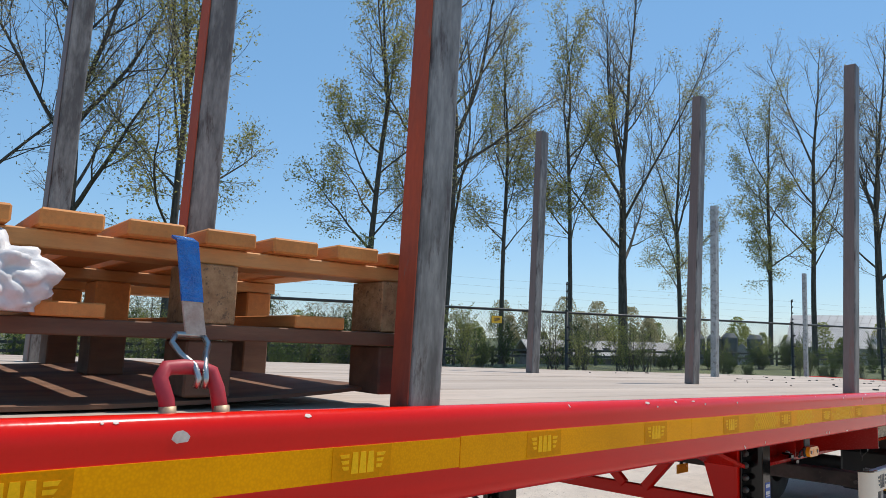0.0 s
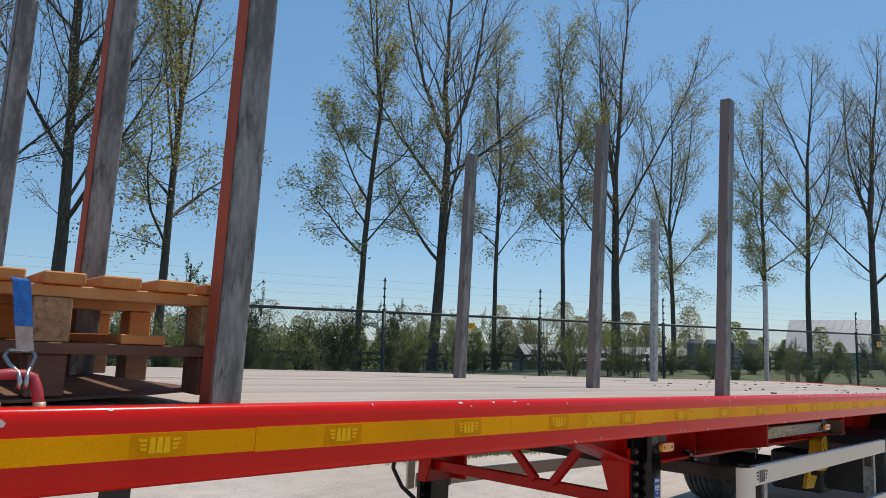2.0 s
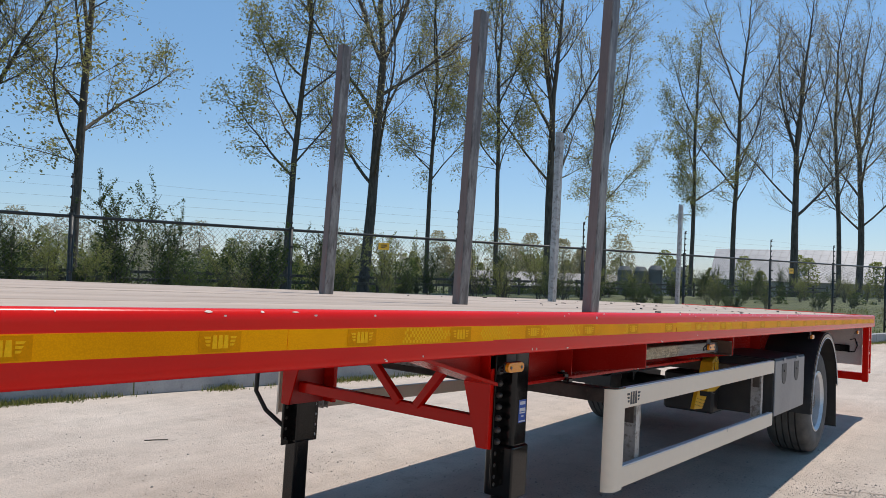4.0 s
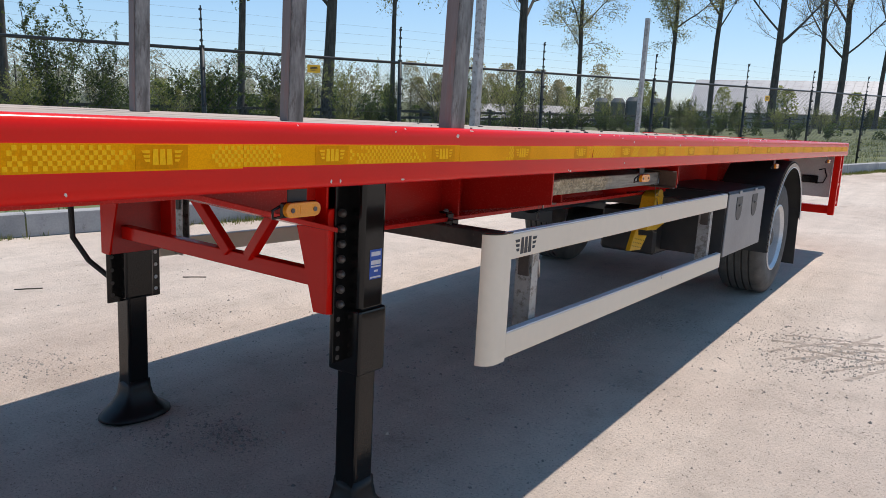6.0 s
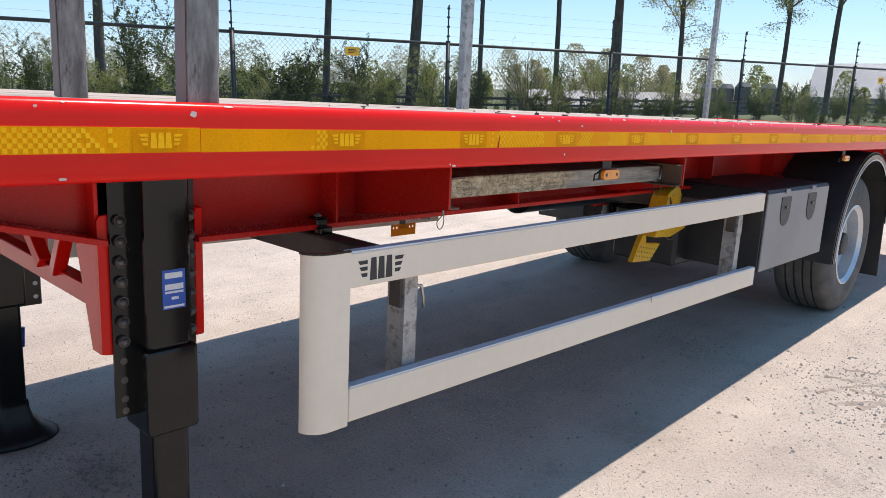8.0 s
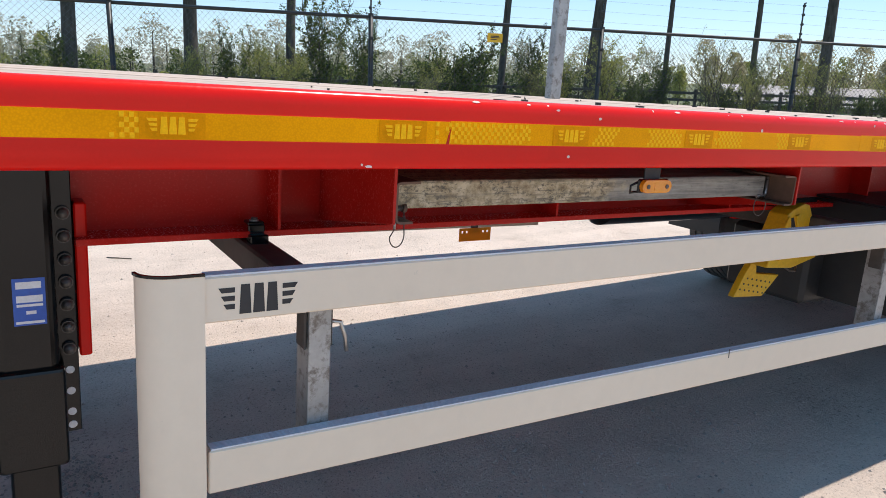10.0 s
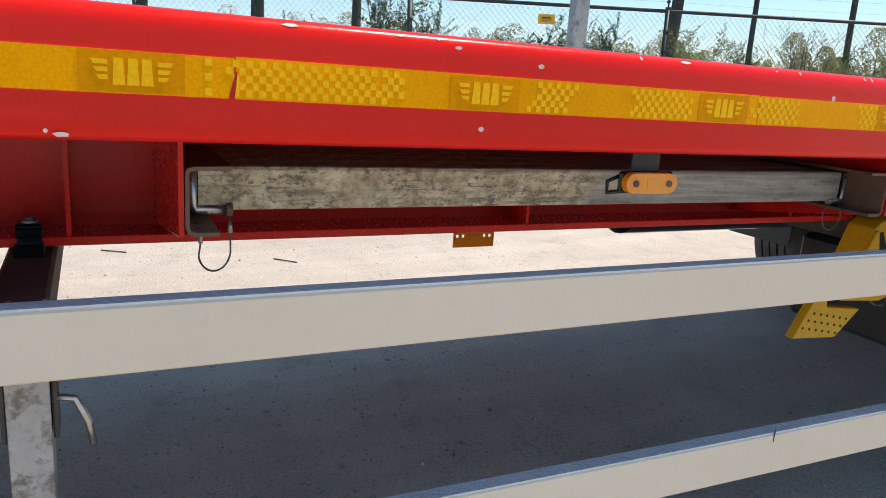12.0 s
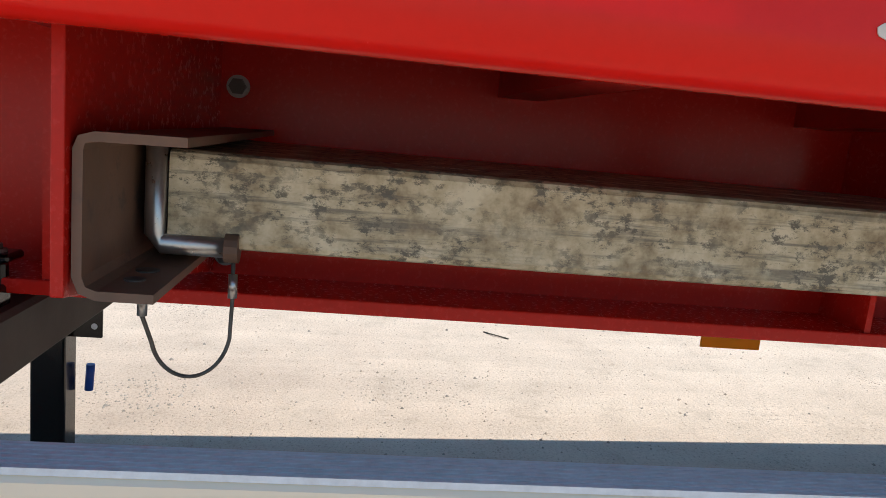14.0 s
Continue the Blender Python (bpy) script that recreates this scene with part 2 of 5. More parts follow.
def tube_material():
    """Dull galvanised tube: a yellowish crackled coat at one end, plain streaked grey at the other."""
    m, n, l, p = nodes_of("stained_galvanised_tube")
    v = coords(n, l)
    along = coords(n, l, (30, 30, 1.6))
    grey = ramp_of(n, l, noise_of(n, l, along, 2.2, 6, 0.65), [(0.35, (0.15, 0.145, 0.135)), (0.5, (0.30, 0.285, 0.255)), (0.66, (0.45, 0.43, 0.385))])
    coat = ramp_of(n, l, noise_of(n, l, v, 26, 5, 0.65), [(0.34, (0.27, 0.19, 0.10)), (0.48, (0.54, 0.435, 0.265)), (0.64, (0.74, 0.635, 0.44))])
    speck = ramp_of(n, l, noise_of(n, l, coords(n, l, (1, 1, 0.7)), 95, 8, 0.75), [(0.51, (0, 0, 0)), (0.58, (0.95, 0.95, 0.95))])
    where = ramp_of(n, l, noise_of(n, l, v, 17, 5, 0.7), [(0.36, (0.15, 0.15, 0.15)), (0.54, (1, 1, 1))])
    coat = mix_of(n, l, mix_of(n, l, 1.0, speck, where, "MULTIPLY"), coat, (0.12, 0.10, 0.07))
    scratch = ramp_of(n, l, noise_of(n, l, coords(n, l, (90, 90, 5)), 1.0, 6, 0.7), [(0.54, (0, 0, 0)), (0.63, (0.75, 0.75, 0.75))])
    coat = mix_of(n, l, mix_of(n, l, 1.0, scratch, where, "MULTIPLY"), coat, (0.14, 0.12, 0.09))
    sep = n.new("ShaderNodeSeparateXYZ")
    l.new(v, sep.inputs["Vector"])
    add = n.new("ShaderNodeMath")
    add.operation = "MULTIPLY_ADD"
    l.new(noise_of(n, l, v, 9, 4, 0.6), add.inputs[0])
    add.inputs[1].default_value = 0.5
    l.new(sep.outputs["Z"], add.inputs[2])
    end = ramp_of(n, l, add.outputs["Value"], [(0.90, (0.04, 0.04, 0.04)), (1.12, (0.88, 0.88, 0.88))])
    c = mix_of(n, l, end, coat, grey)
    dirt = ramp_of(n, l, noise_of(n, l, coords(n, l, (20, 20, 6)), 4, 7, 0.8), [(0.58, (0, 0, 0)), (0.66, (0.8, 0.8, 0.8))])
    c = mix_of(n, l, dirt, c, (0.12, 0.10, 0.075))
    l.new(c, p.inputs["Base Color"])
    p.inputs["Roughness"].default_value, p.inputs["Metallic"].default_value = 0.5, 0.15
    bump_of(n, l, p, noise_of(n, l, v, 70, 4, 0.6), 0.12, 0.003)
    return m


TUBE = tube_material()


def leaf_material(name, a, b, c):
    m, n, l, p = nodes_of(name)
    g = n.new("ShaderNodeNewGeometry")
    col = ramp_of(n, l, g.outputs["Random Per Island"], [(0.0, a), (0.55, b), (1.0, c)])
    l.new(col, p.inputs["Base Color"])
    p.inputs["Roughness"].default_value = 0.55
    t = n.new("ShaderNodeBsdfTranslucent")
    l.new(col, t.inputs["Color"])
    mx = n.new("ShaderNodeMixShader")
    mx.inputs["Fac"].default_value = 0.55
    l.new(p.outputs["BSDF"], mx.inputs[1])
    l.new(t.outputs["BSDF"], mx.inputs[2])
    l.new(mx.outputs["Shader"], n["Material Output"].inputs["Surface"])
    return m


LEAF_SPRING = leaf_material("young_poplar_leaves", (0.19, 0.185, 0.065), (0.32, 0.30, 0.10), (0.48, 0.44, 0.14))
LEAF_BRONZE = leaf_material("bronze_bud_leaves", (0.28, 0.25, 0.14), (0.38, 0.34, 0.19), (0.46, 0.40, 0.23))
LEAF_SHRUB = leaf_material("shrub_leaves", (0.026, 0.048, 0.011), (0.065, 0.10, 0.021), (0.14, 0.18, 0.042))
LEAF_LIGHT = leaf_material("light_green_leaves", (0.18, 0.21, 0.05), (0.27, 0.29, 0.075), (0.36, 0.35, 0.12))
LEAF_PALE = leaf_material("pale_catkin_twigs", (0.30, 0.29, 0.20), (0.40, 0.39, 0.29), (0.50, 0.48, 0.38))
AMBER_SHEET = leaf_material("translucent_amber_plastic", (0.85, 0.36, 0.01), (0.88, 0.38, 0.012), (0.90, 0.40, 0.015))
GRASS = leaf_material("grass_blades", (0.11, 0.14, 0.03), (0.17, 0.19, 0.045), (0.27, 0.25, 0.10))


def yard_material():
    """Pale compacted sand and concrete: blotches, grit, tyre scuffs and small stones."""
    m, n, l, p = nodes_of("pale_gritty_yard")
    v = coords(n, l)
    base = ramp_of(n, l, noise_of(n, l, v, 0.35, 6, 0.6), [(0.3, (0.45, 0.37, 0.31)), (0.5, (0.535, 0.455, 0.385)), (0.7, (0.60, 0.52, 0.445))])
    mid = ramp_of(n, l, noise_of(n, l, v, 3.2, 8, 0.7), [(0.30, (0.74, 0.73, 0.71)), (0.44, (0.97, 0.97, 0.96)), (0.66, (1.10, 1.09, 1.08))])
    c = mix_of(n, l, 0.8, base, mid, "MULTIPLY")
    grit = noise_of(n, l, v, 70, 6, 0.8)
    k = ramp_of(n, l, grit, [(0.34, (0.34, 0.32, 0.29)), (0.44, (0.95, 0.95, 0.95)), (0.66, (1.18, 1.17, 1.15))])
    c = mix_of(n, l, 0.85, c, k, "MULTIPLY")
    patch = ramp_of(n, l, noise_of(n, l, v, 0.9, 3, 0.5), [(0.54, (0, 0, 0)), (0.70, (1, 1, 1))])
    fleck = ramp_of(n, l, noise_of(n, l, v, 38, 3, 0.8), [(0.56, (0, 0, 0)), (0.62, (1, 1, 1))])
    both = mix_of(n, l, 1.0, patch, fleck, "MULTIPLY")
    c = mix_of(n, l, both, c, (0.19, 0.17, 0.15))
    tracks = coords(n, l, (2.2, 0.10, 1))
    tr = ramp_of(n, l, noise_of(n, l, tracks, 1.6, 4, 0.6), [(0.42, (0.90, 0.90, 0.90)), (0.6, (1.05, 1.05, 1.05))])
    c = mix_of(n, l, 0.6, c, tr, "MULTIPLY")
    l.new(c, p.inputs["Base Color"])
    p.inputs["Roughness"].default_value = 0.92
    p.inputs["Specular IOR Level"].default_value = 0.25
    lumps = n.new("ShaderNodeMath")
    lumps.operation = "ADD"
    l.new(grit, lumps.inputs[0])
    l.new(noise_of(n, l, v, 9, 6, 0.7), lumps.inputs[1])
    bump_of(n, l, p, lumps.outputs["Value"], 0.8, 0.016)
    return m


YARD = yard_material()
FIELD = worn("grassy_verge_soil", (0.07, 0.085, 0.03), (0.13, 0.14, 0.05), 0.95, 0, 0.6, 9, bump=0.5, bump_dist=0.03, spots=(0.18, 0.15, 0.10), spot_range=(0.6, 0.72), spot_scale=2)


# ---- building helpers ----
def root(name, label, category, m=None, group="", kind=""):
    ob = new(name)
    ob.empty_display_size = 0.2
    if m is not None:
        ob.matrix_world = m
    return tagged(ob, label, category, group, kind)


def part(name, bm, material, parent, label=""):
    """One bmesh as one mesh object under a thing or a part."""
    me = bpy.data.meshes.new(name)
    bm.to_mesh(me)
    bm.free()
    me.materials.append(material)
    ob = new(name, me)
    ob.parent = parent
    return tagged(ob, label) if label else ob


def solid(name, bm, material, label, category, m=None, group="", kind=""):
    ob = part(name, bm, material, None)
    if m is not None:
        ob.matrix_world = m
    return tagged(ob, label, category, group, kind)


def box(x0, x1, y0, y1, z0, z1, bevel=0.0, bm=None, m=None, seg=1):
    """A bevelled block between two corners, alone or added to bm."""
    b = bmesh.new()
    bmesh.ops.create_cube(b, size=1)
    mm = Matrix.LocRotScale(((x0 + x1) / 2, (y0 + y1) / 2, (z0 + z1) / 2), None, (abs(x1 - x0), abs(y1 - y0), abs(z1 - z0)))
    bmesh.ops.transform(b, matrix=mm, verts=b.verts)
    if bevel:
        bmesh.ops.bevel(b, geom=b.edges[:], offset=bevel, segments=seg, affect="EDGES", profile=0.5)
    if m is not None:
        bmesh.ops.transform(b, matrix=m, verts=b.verts)
    return joined(bm, b)


def joined(bm, b):
    if bm is None:
        return b
    me = bpy.data.meshes.new("tmp")
    b.to_mesh(me)
    b.free()
    bm.from_mesh(me)
    bpy.data.meshes.remove(me)
    return bm


def prism(points, axis, a, b, bevel=0.0, bm=None):
    """An outline extruded along an axis from a to b; the outline gives the two other axes in order."""
    k = bmesh.new()
    other = [i for i in range(3) if i != axis]
    rows = []
    for s in (a, b):
        row = []
        for u, v in points:
            co = [0, 0, 0]
            co[axis], co[other[0]], co[other[1]] = s, u, v
            row.append(k.verts.new(co))
        rows.append(row)
    n = len(points)
    for i in range(n):
        j = (i + 1) % n
        k.faces.new((rows[0][i], rows[0][j], rows[1][j], rows[1][i]))
    k.faces.new(rows[0][::-1])
    k.faces.new(rows[1])
    bmesh.ops.recalc_face_normals(k, faces=k.faces)
    if bevel:
        bmesh.ops.bevel(k, geom=k.edges[:], offset=bevel, segments=2, affect="EDGES", profile=0.5)
    return joined(bm, k)


def strip(points, thick):
    """The closed outline of a bent sheet of that thickness along an open line of points."""
    out, back = [], []
    for i, p in enumerate(points):
        a, b = Vector(points[max(i - 1, 0)]), Vector(points[min(i + 1, len(points) - 1)])
        d = (b - a).normalized()
        nrm = Vector((-d.y, d.x)) * thick
        out.append(tuple(p))
        back.append((p[0] + nrm.x, p[1] + nrm.y))
    return out + back[::-1]


def disc(centre, radius, depth, axis=0, seg=24, bm=None, r2=None):
    """A short cylinder or cone round an axis."""
    k = bmesh.new()
    bmesh.ops.create_cone(k, cap_ends=True, segments=seg, radius1=radius, radius2=radius if r2 is None else r2, depth=depth)
    turn = {0: Matrix.Rotation(radians(90), 4, "Y"), 1: Matrix.Rotation(radians(-90), 4, "X"), 2: Matrix.Identity(4)}[axis]
    bmesh.ops.transform(k, matrix=Matrix.Translation(centre) @ turn, verts=k.verts)
    return joined(bm, k)


def lathe(profile, centre, axis=0, seg=40, bm=None):
    """A ring turned from (distance along the axis, radius) points, closed on itself."""
    k = bmesh.new()
    rings = []
    for i in range(seg):
        a = 2 * math.pi * i / seg
        ring = []
        for s, r in profile:
            q = [0, 0, 0]
            q[axis] = s
            q[(axis + 1) % 3], q[(axis + 2) % 3] = r * math.cos(a), r * math.sin(a)
            ring.append(k.verts.new([q[j] + centre[j] for j in range(3)]))
        rings.append(ring)
    n = len(profile)
    for i in range(seg):
        p, q = rings[i], rings[(i + 1) % seg]
        for j in range(n):
            k.faces.new((p[j], p[(j + 1) % n], q[(j + 1) % n], q[j]))
    bmesh.ops.recalc_face_normals(k, faces=k.faces)
    for f in k.faces:
        f.smooth = True
    for e in k.edges:
        e.smooth = e.calc_face_angle(0) < 0.62
    return joined(bm, k)


def tube(points, radius, seg=8, bm=None, closed=False):
    """A round bar along points; radius may be one number or one for each point."""
    k = bmesh.new()
    pts = [Vector(p) for p in points]
    rad = radius if isinstance(radius, (list, tuple)) else [radius] * len(pts)
    rows, up = [], None
    for i, p in enumerate(pts):
        if closed:
            d = (pts[(i + 1) % len(pts)] - pts[i - 1]).normalized()
        else:
            d = (pts[min(i + 1, len(pts) - 1)] - pts[max(i - 1, 0)]).normalized()
        if up is None:
            up = d.orthogonal().normalized()
        up = (up - d * up.dot(d)).normalized()
        side = d.cross(up)
        rows.append([k.verts.new(p + (up * math.cos(2 * math.pi * j / seg) + side * math.sin(2 * math.pi * j / seg)) * rad[i]) for j in range(seg)])
    for i in range(len(rows) if closed else len(rows) - 1):
        a, b = rows[i], rows[(i + 1) % len(rows)]
        for j in range(seg):
            k.faces.new((a[j], a[(j + 1) % seg], b[(j + 1) % seg], b[j]))
    if not closed:
        k.faces.new(rows[0][::-1])
        k.faces.new(rows[-1])
    bmesh.ops.recalc_face_normals(k, faces=k.faces)
    for f in k.faces:
        f.smooth = len(f.verts) == 4
    return joined(bm, k)


def mesh_thing(name, verts, faces, material, parent=None):
    me = bpy.data.meshes.new(name)
    me.from_pydata(verts, [], faces)
    me.materials.append(material)
    ob = new(name, me)
    ob.parent = parent
    return ob


# ---- ground, kerb and fence ----
FAR_GROUND = -2.0
ALONG, ACROSS = Vector((0.277, 0.961, 0)), Vector((0.961, -0.277, 0))
FENCE0, VERGE, SPAN = Vector((-7.79, 4.833, 0)), 0.22, 3.19
# posts stand a little unevenly along the line
POSTS = [0.02 + SPAN * i for i in range(-5, 0)] + [0.29, 3.19, 6.24, 9.34, 12.55, 16.07, 19.25] + [19.25 + SPAN * i for i in range(1, 10)]


def by_fence(s, n, z=0.0):
    """A place s metres along the fence line and n metres out from it towards the yard."""
    return FENCE0 + ALONG * s + ACROSS * n + Vector((0, 0, z))


def build_ground():
    b = bmesh.new()
    rows = []
    ss = [-900, -60, -20, 0, 20, 45, 90, 900]
    for n, z in ((900, 0), (60, 0), (20, 0), (0.40, 0), (0.40, VERGE), (-8, VERGE), (-23, VERGE), (-34, FAR_GROUND), (-90, FAR_GROUND), (-900, FAR_GROUND)):
        rows.append([b.verts.new(by_fence(s, n, z)) for s in ss])
    for i in range(len(rows) - 1):
        for j in range(len(ss) - 1):
            f = b.faces.new((rows[i][j], rows[i][j + 1], rows[i + 1][j + 1], rows[i + 1][j]))
            f.material_index = 0 if i < 3 else 1
    bmesh.ops.recalc_face_normals(b, faces=b.faces)
    ob = solid("ground", b, YARD, "pale gritty sand and concrete yard with a grassy verge", "ground", kind="structure")
    ob.data.materials.append(FIELD)
    return ob


build_ground()

kerb = root("kerb", "low grey precast concrete kerb wall at the yard's edge", "kerb", kind="structure")
kb = prism([(0.0, 0.0), (0.0, 0.25), (-0.02, 0.265), (-0.13, 0.265), (-0.15, 0.25), (-0.15, 0.0)], 1, -0.992, 0.992)
kerb_mesh = None
turn = Matrix.Rotation(-math.atan2(0.277, 0.961), 4, "Z")
for i in range(-8, 26):
    if kerb_mesh is None:
        ob = part("kerb_block", kb, CONCRETE, kerb)
        kerb_mesh = ob.data
    else:
        ob = new("kerb_block", kerb_mesh)
        ob.parent = kerb
    ob.matrix_local = Matrix.Translation(by_fence(i * 2.0, 0.405, random.uniform(-0.006, 0.006))) @ turn @ pose(0, 0, 0, 0, 0, random.uniform(-0.15, 0.15))

fence = root("fence", "tall dark chain-link fence with electric wires along the yard", "fence")


def post_mesh():
    b = tube([(0, 0, 0.0), (0, 0, 2.26)], 0.030, 10)
    disc((0, 0, 2.265), 0.034, 0.03, 2, 10, b)
    return b


def rod_mesh():
    b = tube([(0, 0, 2.24), (0, 0, 2.76)], 0.011, 6)
    for z in (2.34, 2.47, 2.60, 2.72):
        disc((0.02, -0.012, z), 0.019, 0.03, 0, 8, b)
    tube([(0, 0, 2.75), (0.05, -0.02, 2.755)], 0.011, 6, b)
    return b


def insulator_mesh():
    b = disc((0, 0, 0), 0.022, 0.035, 0, 8)
    disc((0.03, 0, 0), 0.012, 0.03, 0, 8, b)
    return b


def netting(length, height, pitch, r):
    """Crossing diagonal wires of chain link in a frame from (0, 0) to (length, height)."""
    verts, faces = [], []
    for sign in (1, -1):
        k = -height if sign > 0 else 0.0
        while k < length + (height if sign < 0 else 0):
            u0, v0, u1, v1 = k, 0.0, k + sign * height, height
            for end in (0, length):
                for flip in (0, 1):
                    pu = u0 if not flip else u1
                    if (end == 0 and pu < 0) or (end == length and pu > length):
                        vv = abs(end - k)
                        if not flip:
                            u0, v0 = end, vv
                        else:
                            u1, v1 = end, vv
            if 0 <= v0 <= height and 0 <= v1 <= height and abs(v1 - v0) > 0.03:
                i = len(verts)
                off = 0.003 * sign
                for u, v in ((u0, v0), (u1, v1)):
                    verts += [(off, u - r, v), (off + r, u + r * 0.5, v), (off - r, u + r * 0.5, v)]
                faces += [(i, i + 1, i + 4, i + 3), (i + 1, i + 2, i + 5, i + 4), (i + 2, i, i + 3, i + 5)]
            k += pitch
    return verts, faces


post0 = rod0 = ins0 = net0 = None
for here, after in zip(POSTS, POSTS[1:]):
    at = Matrix.Translation(by_fence(here, 0, VERGE - 0.07)) @ turn
    if post0 is None:
        post0 = part("post", post_mesh(), POST, fence)
        rod0 = part("wire_rod", rod_mesh(), POST, post0)
        ins0 = part("insulator", insulator_mesh(), BLACK_DUSTY, post0)
        ins0.matrix_local = pose(0.03, 0, 0.6)
        post = post0
    else:
        post = new("post", post0.data)
        post.parent = fence
        rod = new("wire_rod", rod0.data)
        rod.parent = post
    post.matrix_local = at @ pose(0, 0, -0.22 + 0.02) @ pose(0, 0, 0, random.uniform(-0.5, 0.5), random.uniform(-0.5, 0.5))
    for k in range(8):
        if post is post0 and k == 0:
            continue
        io = new("insulator", ins0.data)
        io.parent = post
        io.matrix_local = pose(0.03, 0, 0.45 + 0.22 * k)
    if net0 is None:
        net0 = mesh_thing("wire_mesh", *netting(SPAN, 1.78, 0.072, 0.0022), WIRE, fence)
        net = net0
    else:
        net = new("wire_mesh", net0.data)
        net.parent = fence
    net.matrix_local = Matrix.Translation(by_fence(here, -0.02, 0.38)) @ turn @ Matrix.Diagonal((1, (after - here) / SPAN, 1, 1))
rail = tube([by_fence(POSTS[0], 0, 2.185), by_fence(POSTS[-1], 0, 2.185)], 0.021, 8)
part("top_rail", rail, POST, fence)
for z in (0.57, 0.79, 1.01, 1.23, 1.45, 2.29, 2.42, 2.55, 2.67):
    wpts = []
    for here, after in zip(POSTS, POSTS[1:]):
        wpts += [by_fence(here, 0.05 if z < 2.2 else 0.022, z), by_fence((here + after) / 2, 0.05 if z < 2.2 else 0.022, z - 0.012)]
    part("electric_wire", tube(wpts, 0.0018 if z < 2.2 else 0.0010, 3), WIRE, fence)


def warning_sign(s, z, w, h):
    sign = root("warning_sign", "small yellow warning sign fixed to the fence", "sign", Matrix.Translation(by_fence(s, 0.035, z)) @ turn)
    part("plate", box(-0.002, 0.002, -w / 2, w / 2, -h / 2, h / 2), YELLOW, sign)
    b = box(0.003, 0.005, -w * 0.30, w * 0.25, h * 0.12, h * 0.22)
    box(0.003, 0.005, -w * 0.30, w * 0.30, -h * 0.02, h * 0.06, bm=b)
    box(0.003, 0.005, -w * 0.30, w * 0.10, -h * 0.22, -h * 0.14, bm=b)
    part("printed_bars", b, LOGO_DARK, sign)
    return sign


warning_sign(4.75, 2.02, 0.20, 0.11)
warning_sign(17.0, 1.95, 0.20, 0.13)


# ---- trees and shrubs ----
def frame_of(d):
    a = np.array([0.0, 0, 1]) if abs(d[2]) < 0.9 else np.array([1.0, 0, 0])
    u = np.cross(d, a)
    u /= np.linalg.norm(u)
    return u, np.cross(d, u)


class Wood:
    """Gathers tapering branches and leaves into flat lists."""

    def __init__(self, seed):
        self.r = random.Random(seed)
        self.v, self.f, self.lv, self.lf, self.tv, self.tf = [], [], [], [], [], []

    def limb(self, pts, r0, r1, sides, twig=False):
        vs, fs = (self.tv, self.tf) if twig else (self.v, self.f)
        base, n = len(vs), len(pts)
        for i, p in enumerate(pts):
            d = pts[min(i + 1, n - 1)] - pts[max(i - 1, 0)]
            d = d / (np.linalg.norm(d) + 1e-9)
            u, w = frame_of(d)
            rad = r0 + (r1 - r0) * i / (n - 1)
            for j in range(sides):
                a = 2 * math.pi * j / sides
                vs.append(tuple(p + (u * math.cos(a) + w * math.sin(a)) * rad))
        for i in range(n - 1):
            for j in range(sides):
                a, b = base + i * sides + j, base + i * sides + (j + 1) % sides
                fs.append((a, b, b + sides, a + sides))

    def path(self, start, d, length, n, bend, wander):
        pts, p, d = [start], start.copy(), d / np.linalg.norm(d)
        for _ in range(n):
            d = d + np.array([self.r.gauss(0, wander), self.r.gauss(0, wander), self.r.gauss(0, wander) + bend])
            d /= np.linalg.norm(d)
            p = p + d * (length / n)
            pts.append(p)
        return pts

    def leaf(self, p, size):
        r = self.r
        g, x, y, z = r.gauss, float(p[0]), float(p[1]), float(p[2])
        ax, ay, az = g(0, 1), g(0, 1), g(0, 0.8)
        bx, by, bz = g(0, 1), g(0, 1), g(0, 1)
        k = size * 0.5 / (math.sqrt(ax * ax + ay * ay + az * az) + 1e-6)
        q = size * r.uniform(0.28, 0.42) / (math.sqrt(bx * bx + by * by + bz * bz) + 1e-6)
        ax, ay, az, bx, by, bz = ax * k, ay * k, az * k, bx * q, by * q, bz * q
        i = len(self.lv)
        self.lv += [(x - ax, y - ay, z - az), (x + bx, y + by, z + bz), (x + ax, y + ay, z + az), (x - bx, y - by, z - bz)]
        self.lf.append((i, i + 1, i + 2, i + 3))


def split(d, r, spread):
    """A direction that leaves d by about spread radians on a random side."""
    u, w = frame_of(d)
    a = r.uniform(0, 2 * math.pi)
    return d * math.cos(spread) + (u * math.cos(a) + w * math.sin(a)) * math.sin(spread)


